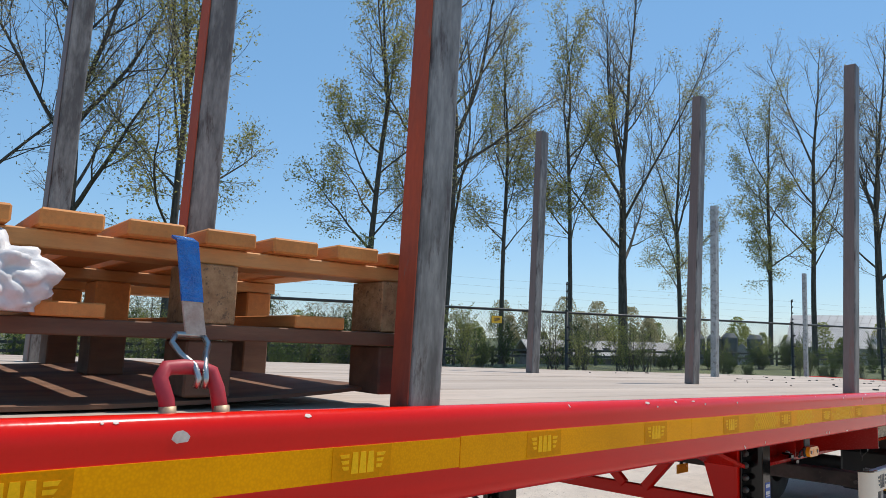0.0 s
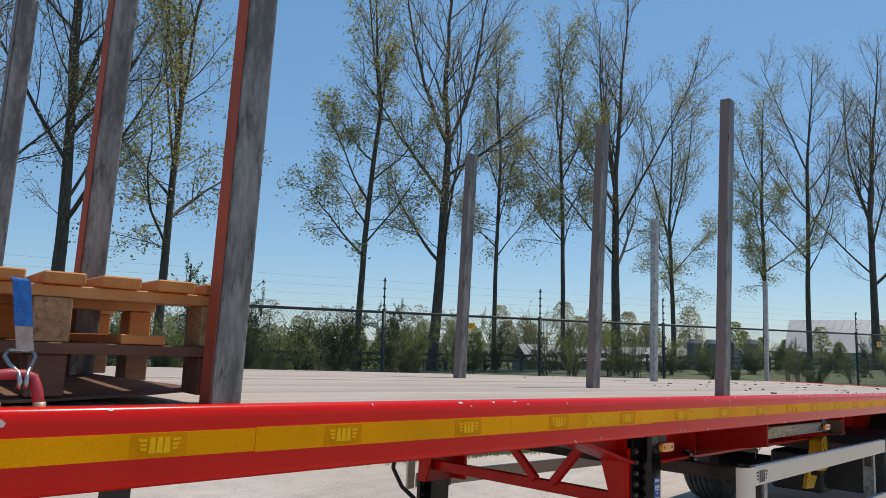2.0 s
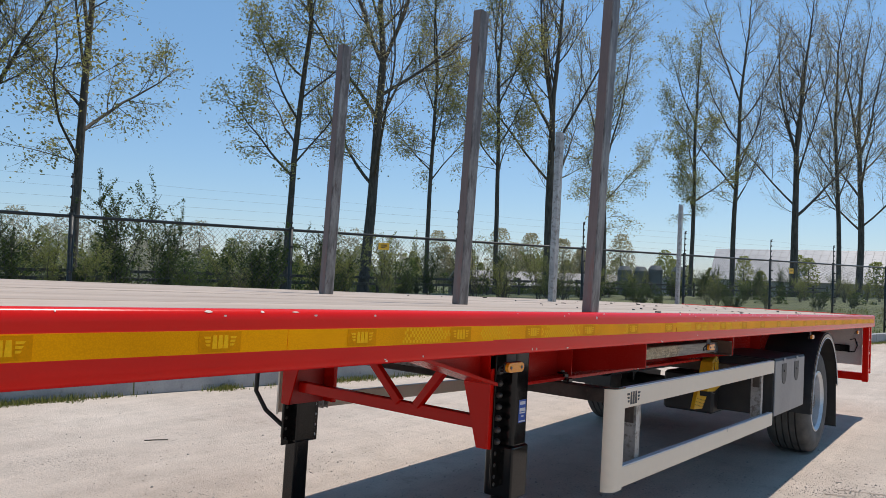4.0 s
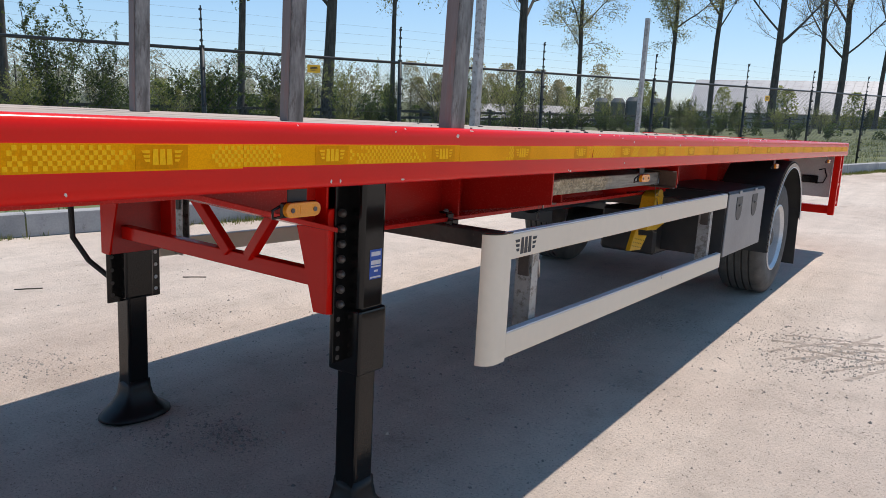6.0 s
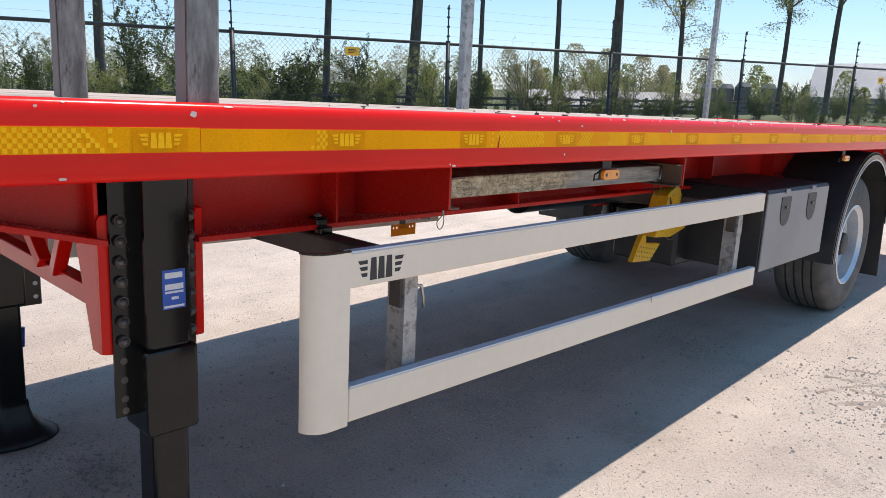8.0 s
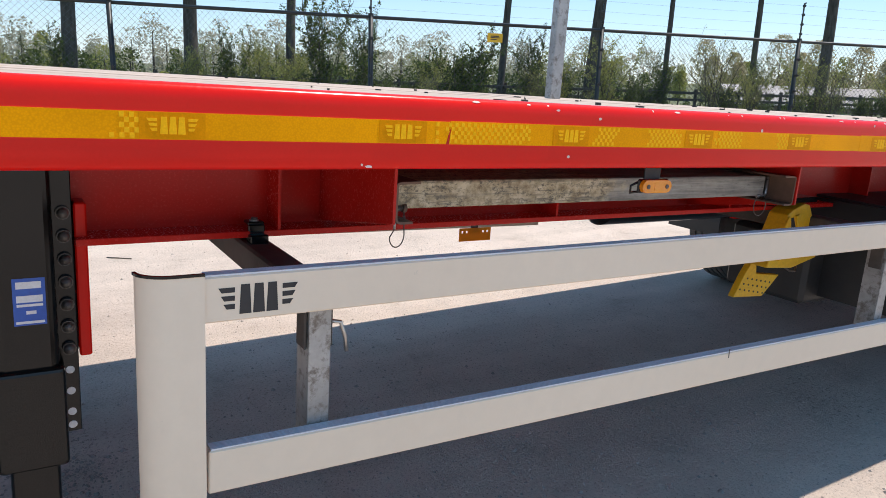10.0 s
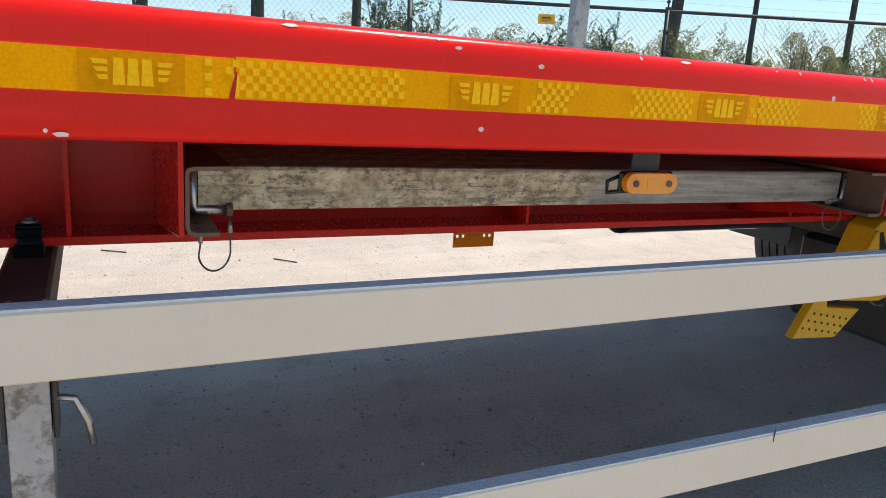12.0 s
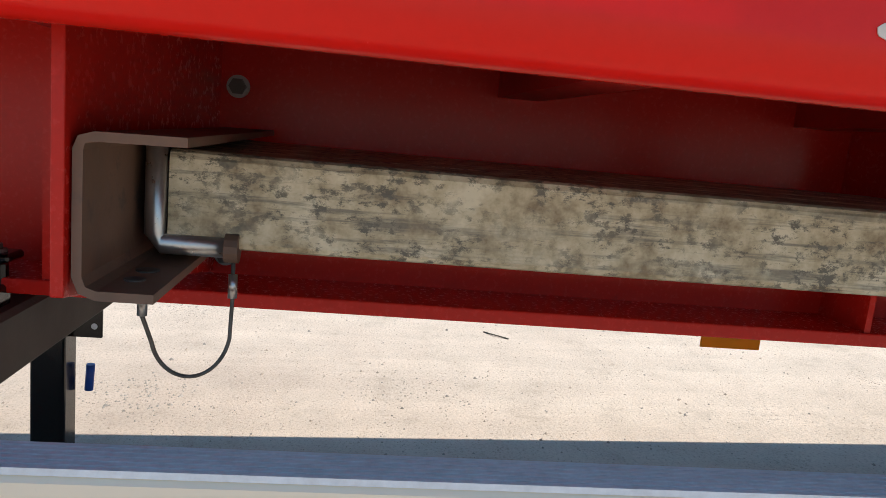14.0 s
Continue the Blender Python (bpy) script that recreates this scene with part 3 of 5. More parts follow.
def poplar(seed, height, girth, leaves, leaf_mat, label, forks, leaders=2, low=0.27, reach=0.34, droop=0.0, leaf_size=0.085, spread=0.72, shoots=5):
    """A trunk that parts into leaders, with scaffold limbs, boughs, branches and twigs, each thinner than the last."""
    w = Wood(seed)
    r = w.r

    def unit(p, j):
        d = p[j + 1] - p[j]
        return d / np.linalg.norm(d)

    def twig(start, d, length, sag):
        p = w.path(start, d, length, 2, 0.08 - sag, 0.10)
        w.limb(p, 0.0045, 0.0025, 3, True)
        for _ in range(leaves if r.random() < 0.8 else leaves // 3):
            e = p[0] + (p[2] - p[0]) * r.random()
            w.leaf((e[0] + r.gauss(0, 0.2), e[1] + r.gauss(0, 0.2), e[2] + r.gauss(-0.04, 0.2)), leaf_size * r.uniform(0.5, 1.5))

    def branch(start, d, length, rad, sag):
        p = w.path(start, d, length, 3, 0.10 - sag * 1.7, 0.07)
        w.limb(p, max(rad, 0.009), 0.005, 3, rad < 0.016)
        for i in range(4):
            q = (0.1 + 0.9 * (i + r.random()) / 4) * 3
            j = min(int(q), 2)
            twig(p[j] + (p[j + 1] - p[j]) * (q - j), split(unit(p, j), r, r.uniform(0.35, 0.8)), length * r.uniform(0.32, 0.6), sag)

    def bough(start, d, length, rad, sag):
        p = w.path(start, d, length, 5, 0.12 - sag, 0.065)
        w.limb(p, rad, 0.009, 4)
        n = 4 + int(length * 1.3)
        for i in range(n):
            q = (0.06 + 0.94 * (i + r.random()) / n) * 5
            j = min(int(q), 4)
            branch(p[j] + (p[j + 1] - p[j]) * (q - j), split(unit(p, j), r, r.uniform(0.35, 0.75)), (0.35 + length * r.uniform(0.24, 0.42)) * (1.1 - 0.09 * q), rad * 0.42, sag)

    def limb(start, d, length, rad, sag=0.0, first=0.2):
        p = w.path(start, d, length, 9, 0.07 - sag * 0.5, 0.065)
        w.limb(p, rad, 0.014, 6)
        n = 6 + int(length * 0.8)
        for i in range(n):
            q = (first + (0.97 - first) * (i + r.random()) / n) * 9
            j = min(int(q), 8)
            bough(p[j] + (p[j + 1] - p[j]) * (q - j), split(unit(p, j), r, r.uniform(0.45, 0.95)), length * r.uniform(0.24, 0.42) * (1.12 - 0.06 * q), max(0.015, rad * (1 - q / 11) * 0.45), sag)

    parted = forks[-1]
    trunk = w.path(np.array([0.0, 0, -0.15]), np.array([r.gauss(0, 0.012), r.gauss(0, 0.012), 1.0]), height * parted, 14, 0.03, 0.014)
    w.limb(trunk, girth, girth * 0.60, 10)
    w.limb([trunk[0], trunk[0] + np.array([0, 0, 0.5])], girth * 1.3, girth, 10)
    top = trunk[-1]
    around = r.uniform(0, 6.28)
    for k in range(leaders):
        a = around + 6.28 * k / leaders + r.gauss(0, 0.3)
        lean = 0.06 if k == 0 else r.uniform(0.30, 0.46)
        d = np.array([math.cos(a) * math.sin(lean), math.sin(a) * math.sin(lean), math.cos(lean)])
        limb(top, d, height * (1.0 - parted) * (1.02 if k == 0 else r.uniform(0.80, 0.95)), girth * (0.58 if k == 0 else 0.40), 0.0, 0.10)
    for k, fr in enumerate(forks[:-1]):
        i = fr / parted * 14
        j = min(int(i), 13)
        a = around + 1.2 + 2.4 * k + r.gauss(0, 0.3)
        lean = r.uniform(spread - 0.12, spread + 0.2)
        d = np.array([math.cos(a) * math.sin(lean), math.sin(a) * math.sin(lean), math.cos(lean)])
        u = (fr - low) / (parted - low + 0.01)
        limb(trunk[j] + (trunk[j + 1] - trunk[j]) * (i - j), d, height * reach * r.uniform(0.72, 1.05) * (1.0 - 0.15 * u), girth * r.uniform(0.26, 0.40), droop * max(0.0, 1 - u * 1.3), 0.22)
    for k in range(shoots):
        i = r.uniform(low * 0.95, parted) / parted * 14
        j = min(int(i), 13)
        a, lean = r.uniform(0, 6.28), r.uniform(0.9, 1.4)
        bough(trunk[j] + (trunk[j + 1] - trunk[j]) * (i - j), np.array([math.cos(a) * math.sin(lean), math.sin(a) * math.sin(lean), math.cos(lean)]), r.uniform(1.2, 2.6), 0.02, droop * 2)
    tree = root("poplar_tree", label, "tree", group="trees behind the fence")
    trunk_ob = mesh_thing("trunk", w.v, w.f, BARK, tree)
    trunk_ob.data.polygons.foreach_set("use_smooth", [True] * len(w.f))
    tagged(mesh_thing("twig_growth", w.tv, w.tf, TWIG, tree), "fine brown budding twigs", kind="stuff")
    tagged(mesh_thing("crown", w.lv, w.lf, leaf_mat, tree), "sparse young yellow-green leaves", kind="stuff")
    return tree


BARE = "tall stout poplar with dark upswept limbs and few buds"
LEAFY = "tall slender poplar with drooping twigs and young olive leaves"
kinds = [
    poplar(3, 20, 0.25, 4, LEAF_BRONZE, BARE, (0.235, 0.25, 0.35, 0.38, 0.43, 0.50), 3, reach=0.44),
    poplar(8, 20, 0.165, 10, LEAF_SPRING, LEAFY, (0.27, 0.30, 0.34, 0.40, 0.45, 0.50, 0.56, 0.62), 2, low=0.26, reach=0.27, droop=0.10, spread=0.85, leaf_size=0.105, shoots=12),
    poplar(13, 20, 0.25, 4, LEAF_BRONZE, BARE, (0.255, 0.29, 0.36, 0.41, 0.45), 3, reach=0.46),
    poplar(21, 20, 0.145, 10, LEAF_SPRING, LEAFY, (0.33, 0.36, 0.42, 0.47, 0.53, 0.58, 0.64), 2, low=0.32, reach=0.26, droop=0.08, spread=0.7, leaf_size=0.105, shoots=12),
    poplar(34, 20, 0.165, 4, LEAF_BRONZE, BARE, (0.29, 0.33, 0.39, 0.43, 0.48, 0.54, 0.60), 2, low=0.28, reach=0.37),
    poplar(55, 20, 0.185, 8, LEAF_SPRING, LEAFY, (0.24, 0.29, 0.33, 0.39, 0.45), 3, low=0.23, reach=0.38, droop=0.07, spread=0.8, leaf_size=0.105, shoots=10),
]
# x, y, height, kind, turn
STAND = [
    (-30.6, 1.5, 22, 5, 10), (-29.8, 6.4, 22.5, 0, 40), (-28.8, 10.61, 23, 2, 130), (-27.1, 14.1, 22, 5, 200), (-25.31, 22.94, 20.8, 1, 20),
    (-24.27, 27.17, 24, 0, 300), (-23.88, 31.63, 19.2, 3, 80), (-22.27, 36.05, 21.3, 3, 140), (-21.42, 40.55, 24.8, 2, 220),
    (-20.11, 45.66, 19.2, 5, 10), (-19.6, 61.0, 22.8, 1, 250), (-17.86, 66.5, 28.2, 4, 60), (-14.2, 72.5, 29.0, 2, 170),
    (-11.9, 81.0, 29.2, 4, 280), (-10.9, 86.0, 29.6, 0, 330), (-8.0, 92.0, 29.0, 4, 90),
]
used = set()
for x, y, h, k, a in STAND:
    size = h / 20
    if k in used:
        ob = copy_thing(kinds[k], Matrix.LocRotScale((x, y, VERGE), Euler((0, 0, radians(a))), None))
        ob.scale = (size,) * 3
    else:
        used.add(k)
        kinds[k].matrix_world = Matrix.LocRotScale((x, y, VERGE), Euler((0, 0, radians(a))), (size,) * 3)


def shrub(seed, height, spread, leaves, leaf_mat, size, label, stems=9):
    w = Wood(seed)
    r = w.r
    for _ in range(stems):
        d = split(np.array([0, 0, 1.0]), r, r.uniform(0.05, 0.5) * spread)
        ln = height * r.uniform(0.65, 1.0)
        p = w.path(np.array([r.gauss(0, 0.15), r.gauss(0, 0.15), -0.05]), d, ln, 6, 0.02, 0.07)
        w.limb(p, 0.022, 0.006, 4)
        for bi in range(14):
            q = r.uniform(0.12, 1.0)
            j = min(int(q * 6), 5)
            st = p[j] + (p[j + 1] - p[j]) * (q * 6 - j)
            p2 = w.path(st, split(d, r, r.uniform(0.4, 1.1)), ln * r.uniform(0.14, 0.32), 3, 0.04, 0.1)
            w.limb(p2, 0.007, 0.003, 3)
            for _ in range(leaves):
                t = r.uniform(0.15, 1.0) * 3
                jj = min(int(t), 2)
                c = p2[jj] + (p2[jj + 1] - p2[jj]) * (t - jj)
                w.leaf(c + np.array([r.gauss(0, 0.05), r.gauss(0, 0.05), r.gauss(0, 0.05)]), size * r.uniform(0.6, 1.3))
    ob = root("shrub", label, "shrub", group="shrubs behind the fence")
    mesh_thing("stem", w.v, w.f, BARK, ob)
    tagged(mesh_thing("foliage", w.lv, w.lf, leaf_mat, ob), kind="stuff")
    return ob


bushes = [
    shrub(31, 4.4, 0.75, 52, LEAF_SHRUB, 0.085, "tall dark green leafy shrub beyond the fence", 10),
    shrub(32, 3.2, 0.8, 34, LEAF_LIGHT, 0.075, "young light green shrub beyond the fence"),
    shrub(33, 3.2, 0.9, 12, LEAF_LIGHT, 0.06, "thin twiggy shrub with few young leaves", 12),
    shrub(34, 2.3, 1.3, 40, LEAF_SHRUB, 0.08, "low spreading green shrub beyond the fence"),
]
rs = random.Random(5)
# s along the fence, distance behind it, kind, size
HEDGE = [(4.3, 17.3, 0, 1.0), (5.4, 15.0, 0, 0.72), (12.4, 17.9, 0, 0.74), (9.3, 16.4, 3, 1.2), (15.2, 17.2, 1, 0.95), (20.0, 17.0, 2, 1.0), (23.4, 16.2, 1, 0.85)]
for i in range(64):
    along = -26 + i * 1.35 + rs.uniform(-0.6, 0.6)
    if rs.random() < 0.26:
        continue
    HEDGE.append((along, rs.uniform(14.5, 19), rs.choice((0, 1, 1, 2, 2, 3, 3)), rs.uniform(0.5, 0.78) * (0.85 if along > 26 else 1.0)))
for i in range(34):
    HEDGE.append((-16 + i * 1.9 + rs.uniform(-0.8, 0.8), rs.uniform(17, 20.5), rs.choice((3, 3, 0)), rs.uniform(0.42, 0.66)))
for i in range(30):
    HEDGE.append((rs.uniform(-20, 50), rs.uniform(6, 13), rs.choice((2, 3, 3)), rs.uniform(0.3, 0.5)))
seen = set()
for s, n, k, size in HEDGE:
    p = by_fence(s, -n, VERGE)
    e = Euler((0, 0, rs.uniform(0, 6.28)))
    if k in seen:
        ob = copy_thing(bushes[k], Matrix.LocRotScale(p, e, None))
        ob.scale = (size,) * 3
    else:
        seen.add(k)
        bushes[k].matrix_world = Matrix.LocRotScale(p, e, (size,) * 3)


def rail_fence():
    """A low two-rail fence along the far edge of the verge."""
    ob = root("rail_fence", "low dark wooden rail fence behind the shrubs", "fence", Matrix.Translation(by_fence(0, -21.8, VERGE)) @ Matrix.Rotation(-math.atan2(0.277, 0.961), 4, "Z"))
    for i in range(34):
        y = -16 + i * 2.4
        part("post", box(-0.06, 0.06, y - 0.06, y + 0.06, -0.3, 1.0, 0.01), BARK, ob)
    for z in (0.50, 0.82):
        for i in range(11):
            y = -16.2 + i * 7.2
            part("rail", box(0.06, 0.11, y, y + 7.18, z - 0.06, z + 0.06, 0.008), BARK, ob)
    return ob


rail_fence()


def distant_trees(name, label, seed, count, place, height, leaf_mat, per, size):
    """A far belt of crowns, each a cloud of small leaf clumps over a stem."""
    w = Wood(seed)
    r = w.r
    for i in range(count):
        x, y = place(i / count, r)
        h = height * r.uniform(0.6, 1.1)
        base = np.array([x, y, FAR_GROUND])
        w.limb([base, base + np.array([0, 0, h * 0.8])], 0.14, 0.03, 4)
        for k in range(per):
            z = r.uniform(0.12, 1.0)
            wide = h * 0.24 * math.sqrt(max(0.02, math.sin(math.pi * min(0.98, z * 0.85 + 0.12))))
            a, q = r.uniform(0, 6.283), math.sqrt(r.random())
            w.leaf(base + np.array([math.cos(a) * wide * q, math.sin(a) * wide * q, z * h]), size * r.uniform(0.6, 1.4))
    ob = root(name, label, "woods", kind="stuff")
    mesh_thing("stem", w.v, w.f, BARK, ob)
    tagged(mesh_thing("foliage", w.lv, w.lf, leaf_mat, ob), kind="stuff")
    return ob


def ring(b0, b1, r0, r1):
    def place(f, r):
        a, d = radians(b0 + (b1 - b0) * f + r.uniform(-1.5, 1.5)), r.uniform(r0, r1)
        return -math.sin(a) * d, math.cos(a) * d
    return place


distant_trees("distant_woods", "distant belt of light green spring woods", 41, 210, ring(110, -25, 120, 190), 7.0, LEAF_LIGHT, 1100, 0.34)
distant_trees("distant_poplars", "far row of pale budding poplars", 42, 90, ring(100, 39, 60, 85), 6.9, LEAF_PALE, 800, 0.20)
distant_trees("distant_willows", "far yellow-green willows in young leaf", 45, 22, ring(104, 40, 40, 56), 4.5, LEAF_LIGHT, 1300, 0.13)
distant_trees("distant_thicket", "far olive green thicket behind the verge", 43, 105, ring(105, 38, 45, 70), 4.2, LEAF_SHRUB, 900, 0.17)
distant_trees("distant_scrub", "far low green scrub before the buildings", 46, 70, ring(38, -15, 48, 72), 2.9, LEAF_SHRUB, 700, 0.14)
distant_trees("distant_round_trees", "far round brownish trees coming into leaf", 44, 12, ring(38, 23, 95, 120), 8.8, LEAF_BRONZE, 2800, 0.24)


# ---- buildings beyond the fence ----
def barn():
    ob = root("barn", "long low barn with a grey roof and small dormers", "building", Matrix.Translation((-47.4, 84.0, FAR_GROUND)) @ Matrix.Rotation(radians(56), 4, "Z"))
    part("wall", box(-11.6, 11.6, -3.5, 3.5, -0.5, 1.6), BARN_WALL, ob)
    for s in (1, -1):
        b = bmesh.new()
        k = [b.verts.new(p) for p in ((-12.0, s * 4.0, 1.5), (12.0, s * 4.0, 1.5), (12.0, 0, 3.45), (-12.0, 0, 3.45), (-12.0, s * 4.0, 1.35), (12.0, s * 4.0, 1.35), (12.0, 0, 3.3), (-12.0, 0, 3.3))]
        for q in ((0, 1, 2, 3), (4, 5, 6, 7), (0, 1, 5, 4), (1, 2, 6, 5), (2, 3, 7, 6), (3, 0, 4, 7)):
            b.faces.new([k[i] for i in q])
        bmesh.ops.recalc_face_normals(b, faces=b.faces)
        rf = part("roof", b, BARN_ROOF, ob)
        for i in range(8):
            x = -10.2 + i * 2.9
            d = prism([(s * 2.7, 2.0), (s * 2.7, 2.6), (s * 1.7, 2.6), (s * 1.7, 2.5)], 0, x - 0.3, x + 0.3)
            part("dormer", d, BARN_WALL, rf)
    return ob


barn()


def glass_hall():
    ob = root("glasshouse", "large white glasshouse with a long pitched roof", "building", Matrix.Translation((-38.7, 126, FAR_GROUND)))
    part("front_wall", box(0, 60, 0, 0.3, 0, 3.4), HALL_SKIN, ob)
    b = bmesh.new()
    k = [b.verts.new(p) for p in ((-0.3, -0.3, 3.35), (60, -0.3, 3.35), (60, 9, 8.75), (-2.2, 9, 8.75), (-0.3, 18, 3.35), (60, 18, 3.35))]
    for q in ((0, 1, 2, 3), (3, 2, 5, 4), (0, 3, 4), (1, 5, 2), (0, 4, 5, 1)):
        b.faces.new([k[i] for i in q])
    bmesh.ops.recalc_face_normals(b, faces=b.faces)
    part("roof", b, HALL_SKIN, ob)
    for i in range(46):
        part("roof_rib", bar_between((0.4 + i * 1.25, -0.33, 3.38), (0.4 + i * 1.25, 8.95, 8.76), 0.05), BARN_ROOF, ob)
    return ob


def bar_between(p, q, w):
    p, q = Vector(p), Vector(q)
    d = q - p
    return box(-w / 2, w / 2, 0, d.length, -w / 2, w / 2, m=Matrix.Translation(p) @ d.to_track_quat("Y", "Z").to_matrix().to_4x4())


glass_hall()


def silo(x, y, r, h):
    ob = root("silo_tank", "dark round steel storage tank", "tank", Matrix.Translation((x, y, FAR_GROUND)), group="tanks beyond the fence")
    part("shell", disc((0, 0, h / 2), r, h, 2, 28), TANK, ob)
    part("cap", disc((0, 0, h + 0.25), r * 1.03, 0.5, 2, 28, r2=r * 0.6), TANK, ob)
    for z in (0.3, 0.6, 0.9):
        part("band", lathe([(-0.04, r), (-0.04, r + 0.05), (0.04, r + 0.05), (0.04, r)], (0, 0, h * z), 2, 28), TANK, ob)
    return ob


for deg, top in ((24.3, 3.0), (23.1, 3.0), (22.0, 3.2), (20.3, 3.1)):
    silo(1.25 - 90 * math.sin(radians(deg)), 2.3 + 90 * math.cos(radians(deg)), 0.85, top - FAR_GROUND - 0.9)

shed = root("shed", "small pale rendered shed between the storage tanks", "building", Matrix.Translation((-34.2, 94.0, FAR_GROUND)) @ Matrix.Rotation(radians(20), 4, "Z"))
part("wall", prism([(-1.0, -0.3), (1.0, -0.3), (1.0, 2.6), (0.0, 3.5), (-1.0, 2.6)], 1, 0, 4.0), HALL_SKIN, shed)
part("roof", prism([(-1.2, 2.42), (0.0, 3.52), (1.2, 2.42), (1.2, 2.54), (0.0, 3.66), (-1.2, 2.54)], 1, -0.1, 4.1), BARN_ROOF, shed)

# ---- the trailer ----
WIDE, FRONT, REAR = 2.58, -1.1, 11.95
MID = -WIDE / 2
trailer = root("flatbed_trailer", "red flatbed semi-trailer with timber deck, parked on its landing legs", "trailer", ROOT)


def mirror_x(x):
    return -WIDE - x


def rave_outline(flip):
    pts = [(-0.10, 1.548), (-0.025, 1.5557), (-0.021, 1.556), (-0.015, 1.5555), (-0.010, 1.5535), (-0.005, 1.549), (-0.002, 1.543), (-0.0006, 1.537), (0.0, 1.53), (0.0, 1.527), (0.0, 1.427), (0.0, 1.424), (-0.0008, 1.417), (-0.003, 1.410), (-0.007, 1.405), (-0.013, 1.401), (-0.030, 1.400), (-0.062, 1.404), (-0.062, 1.412), (-0.028, 1.409), (-0.012, 1.418), (-0.009, 1.43), (-0.009, 1.53), (-0.02, 1.544), (-0.10, 1.538)]
    return [((mirror_x(x) if flip else x), z - (0.013 if flip else 0.0)) for x, z in pts]


raves = []
for flip in (False, True):
    b = prism(rave_outline(flip), 1, FRONT, REAR)
    for f in b.faces:
        f.smooth = True
    for e in b.edges:
        e.smooth = len(e.link_faces) == 2 and e.calc_face_angle() < 0.55
    raves.append(part("side_rave", b, RED, trailer, "red painted side rave with worn edges"))

TAPE_Z0, TAPE_Z1 = 1.456, 1.506
cuts = [FRONT + 0.02, 1.168, 2.066, 2.98, 3.788, 4.735, 5.62, 6.33, 7.3, 8.25, 9.2, 10.1, 11.0, REAR - 0.05]
for a, b_ in zip(cuts, cuts[1:]):
    part("reflective_tape", box(0.0, 0.0012, a + 0.0008, b_ - 0.0008, TAPE_Z0 + random.uniform(-0.0015, 0.0015), TAPE_Z1 + random.uniform(-0.0015, 0.0015)), TAPE, raves[0], "yellow reflective contour tape")
    part("reflective_tape", box(-WIDE - 0.0012, -WIDE, a + 0.0008, b_ - 0.0008, TAPE_Z0, TAPE_Z1), TAPE, raves[1])


def quad(b, x, pts, thick=0.0006):
    """A thin raised shape on the side face, given as (y, z) corners."""
    return prism(pts, 0, x, x + thick, bm=b)


def winged_mark(b, x, y, z, w, h, sl=0.06):
    """A plain winged emblem: stepped bars at both sides and three blocks between, w wide and h high."""
    for s in (-1, 1):
        for i, (a, c) in enumerate(((0.50, 0.30), (0.47, 0.30), (0.44, 0.30))):
            zz = z + h * (0.42 - 0.28 * i)
            quad(b, x, [(y + s * w * a, zz), (y + s * w * c, zz), (y + s * w * (c - 0.0), zz - h * 0.17), (y + s * w * (a - 0.04), zz - h * 0.17)])
    for c in (-0.17, 0.0, 0.17):
        quad(b, x, [(y + (c - 0.055) * w, z + 0.5 * h), (y + (c + 0.055) * w, z + 0.5 * h), (y + (c + 0.075) * w, z - 0.5 * h), (y + (c - 0.075) * w, z - 0.5 * h)])
    return b


for k in range(-3, 25):
    y = 0.495 + 0.4585 * k
    if not FRONT + 0.1 < y < REAR - 0.1:
        continue
    part("emblem_field", box(0.0013, 0.0019, y - 0.056, y + 0.056, TAPE_Z0 + 0.002, TAPE_Z1 - 0.002), TAPE_DARK, raves[0], "darker gold field behind an emblem")
    part("emblem", winged_mark(bmesh.new(), 0.002, y, 1.481, 0.088, 0.030), TAPE_LIGHT, raves[0], "pale winged emblem on the tape")


def checker(y0, y1):
    """Tape glint painted as a chequer of small pale cells, fading towards the ends."""
    b = bmesh.new()
    r = random.Random(int(y0 * 100))
    w, h = 0.0080, 0.0088
    n = int((y1 - y0) / w)
    for i in range(n):
        fade = min(1.0, (i + 1) / n * 4, (n - i) / n * 4)
        for j in range(5):
            if (i + j % 2) % 2 == 0 and r.random() < 0.35 + 0.65 * fade:
                a, z = y0 + i * w, 1.4590 + j * h
                quad(b, 0.0013, [(a, z), (a + w, z), (a + w, z + h), (a, z + h)], 0.0005)
    return part("chequer_glint", b, TAPE_LIGHT, raves[0], "pale chequer cells painted for the tape's angled glint")


for a, b_ in ((2.50, 2.74), (2.90, 3.09), (3.30, 3.62), (4.06, 4.20), (4.70, 4.96), (5.15, 5.24), (5.34, 5.48), (5.60, 5.74), (5.88, 5.95)):
    checker(a, b_)


def chip(b, y, z, w, h, seed):
    """An uneven paint chip on the rave's face."""
    r = random.Random(seed)
    n = 9
    pts = [(y + w * 0.5 * math.cos(2 * math.pi * i / n) * r.uniform(0.7, 1.15), z + h * 0.5 * math.sin(2 * math.pi * i / n) * r.uniform(0.7, 1.15)) for i in range(n)]
    return quad(b, 0.0002, pts, 0.0006)


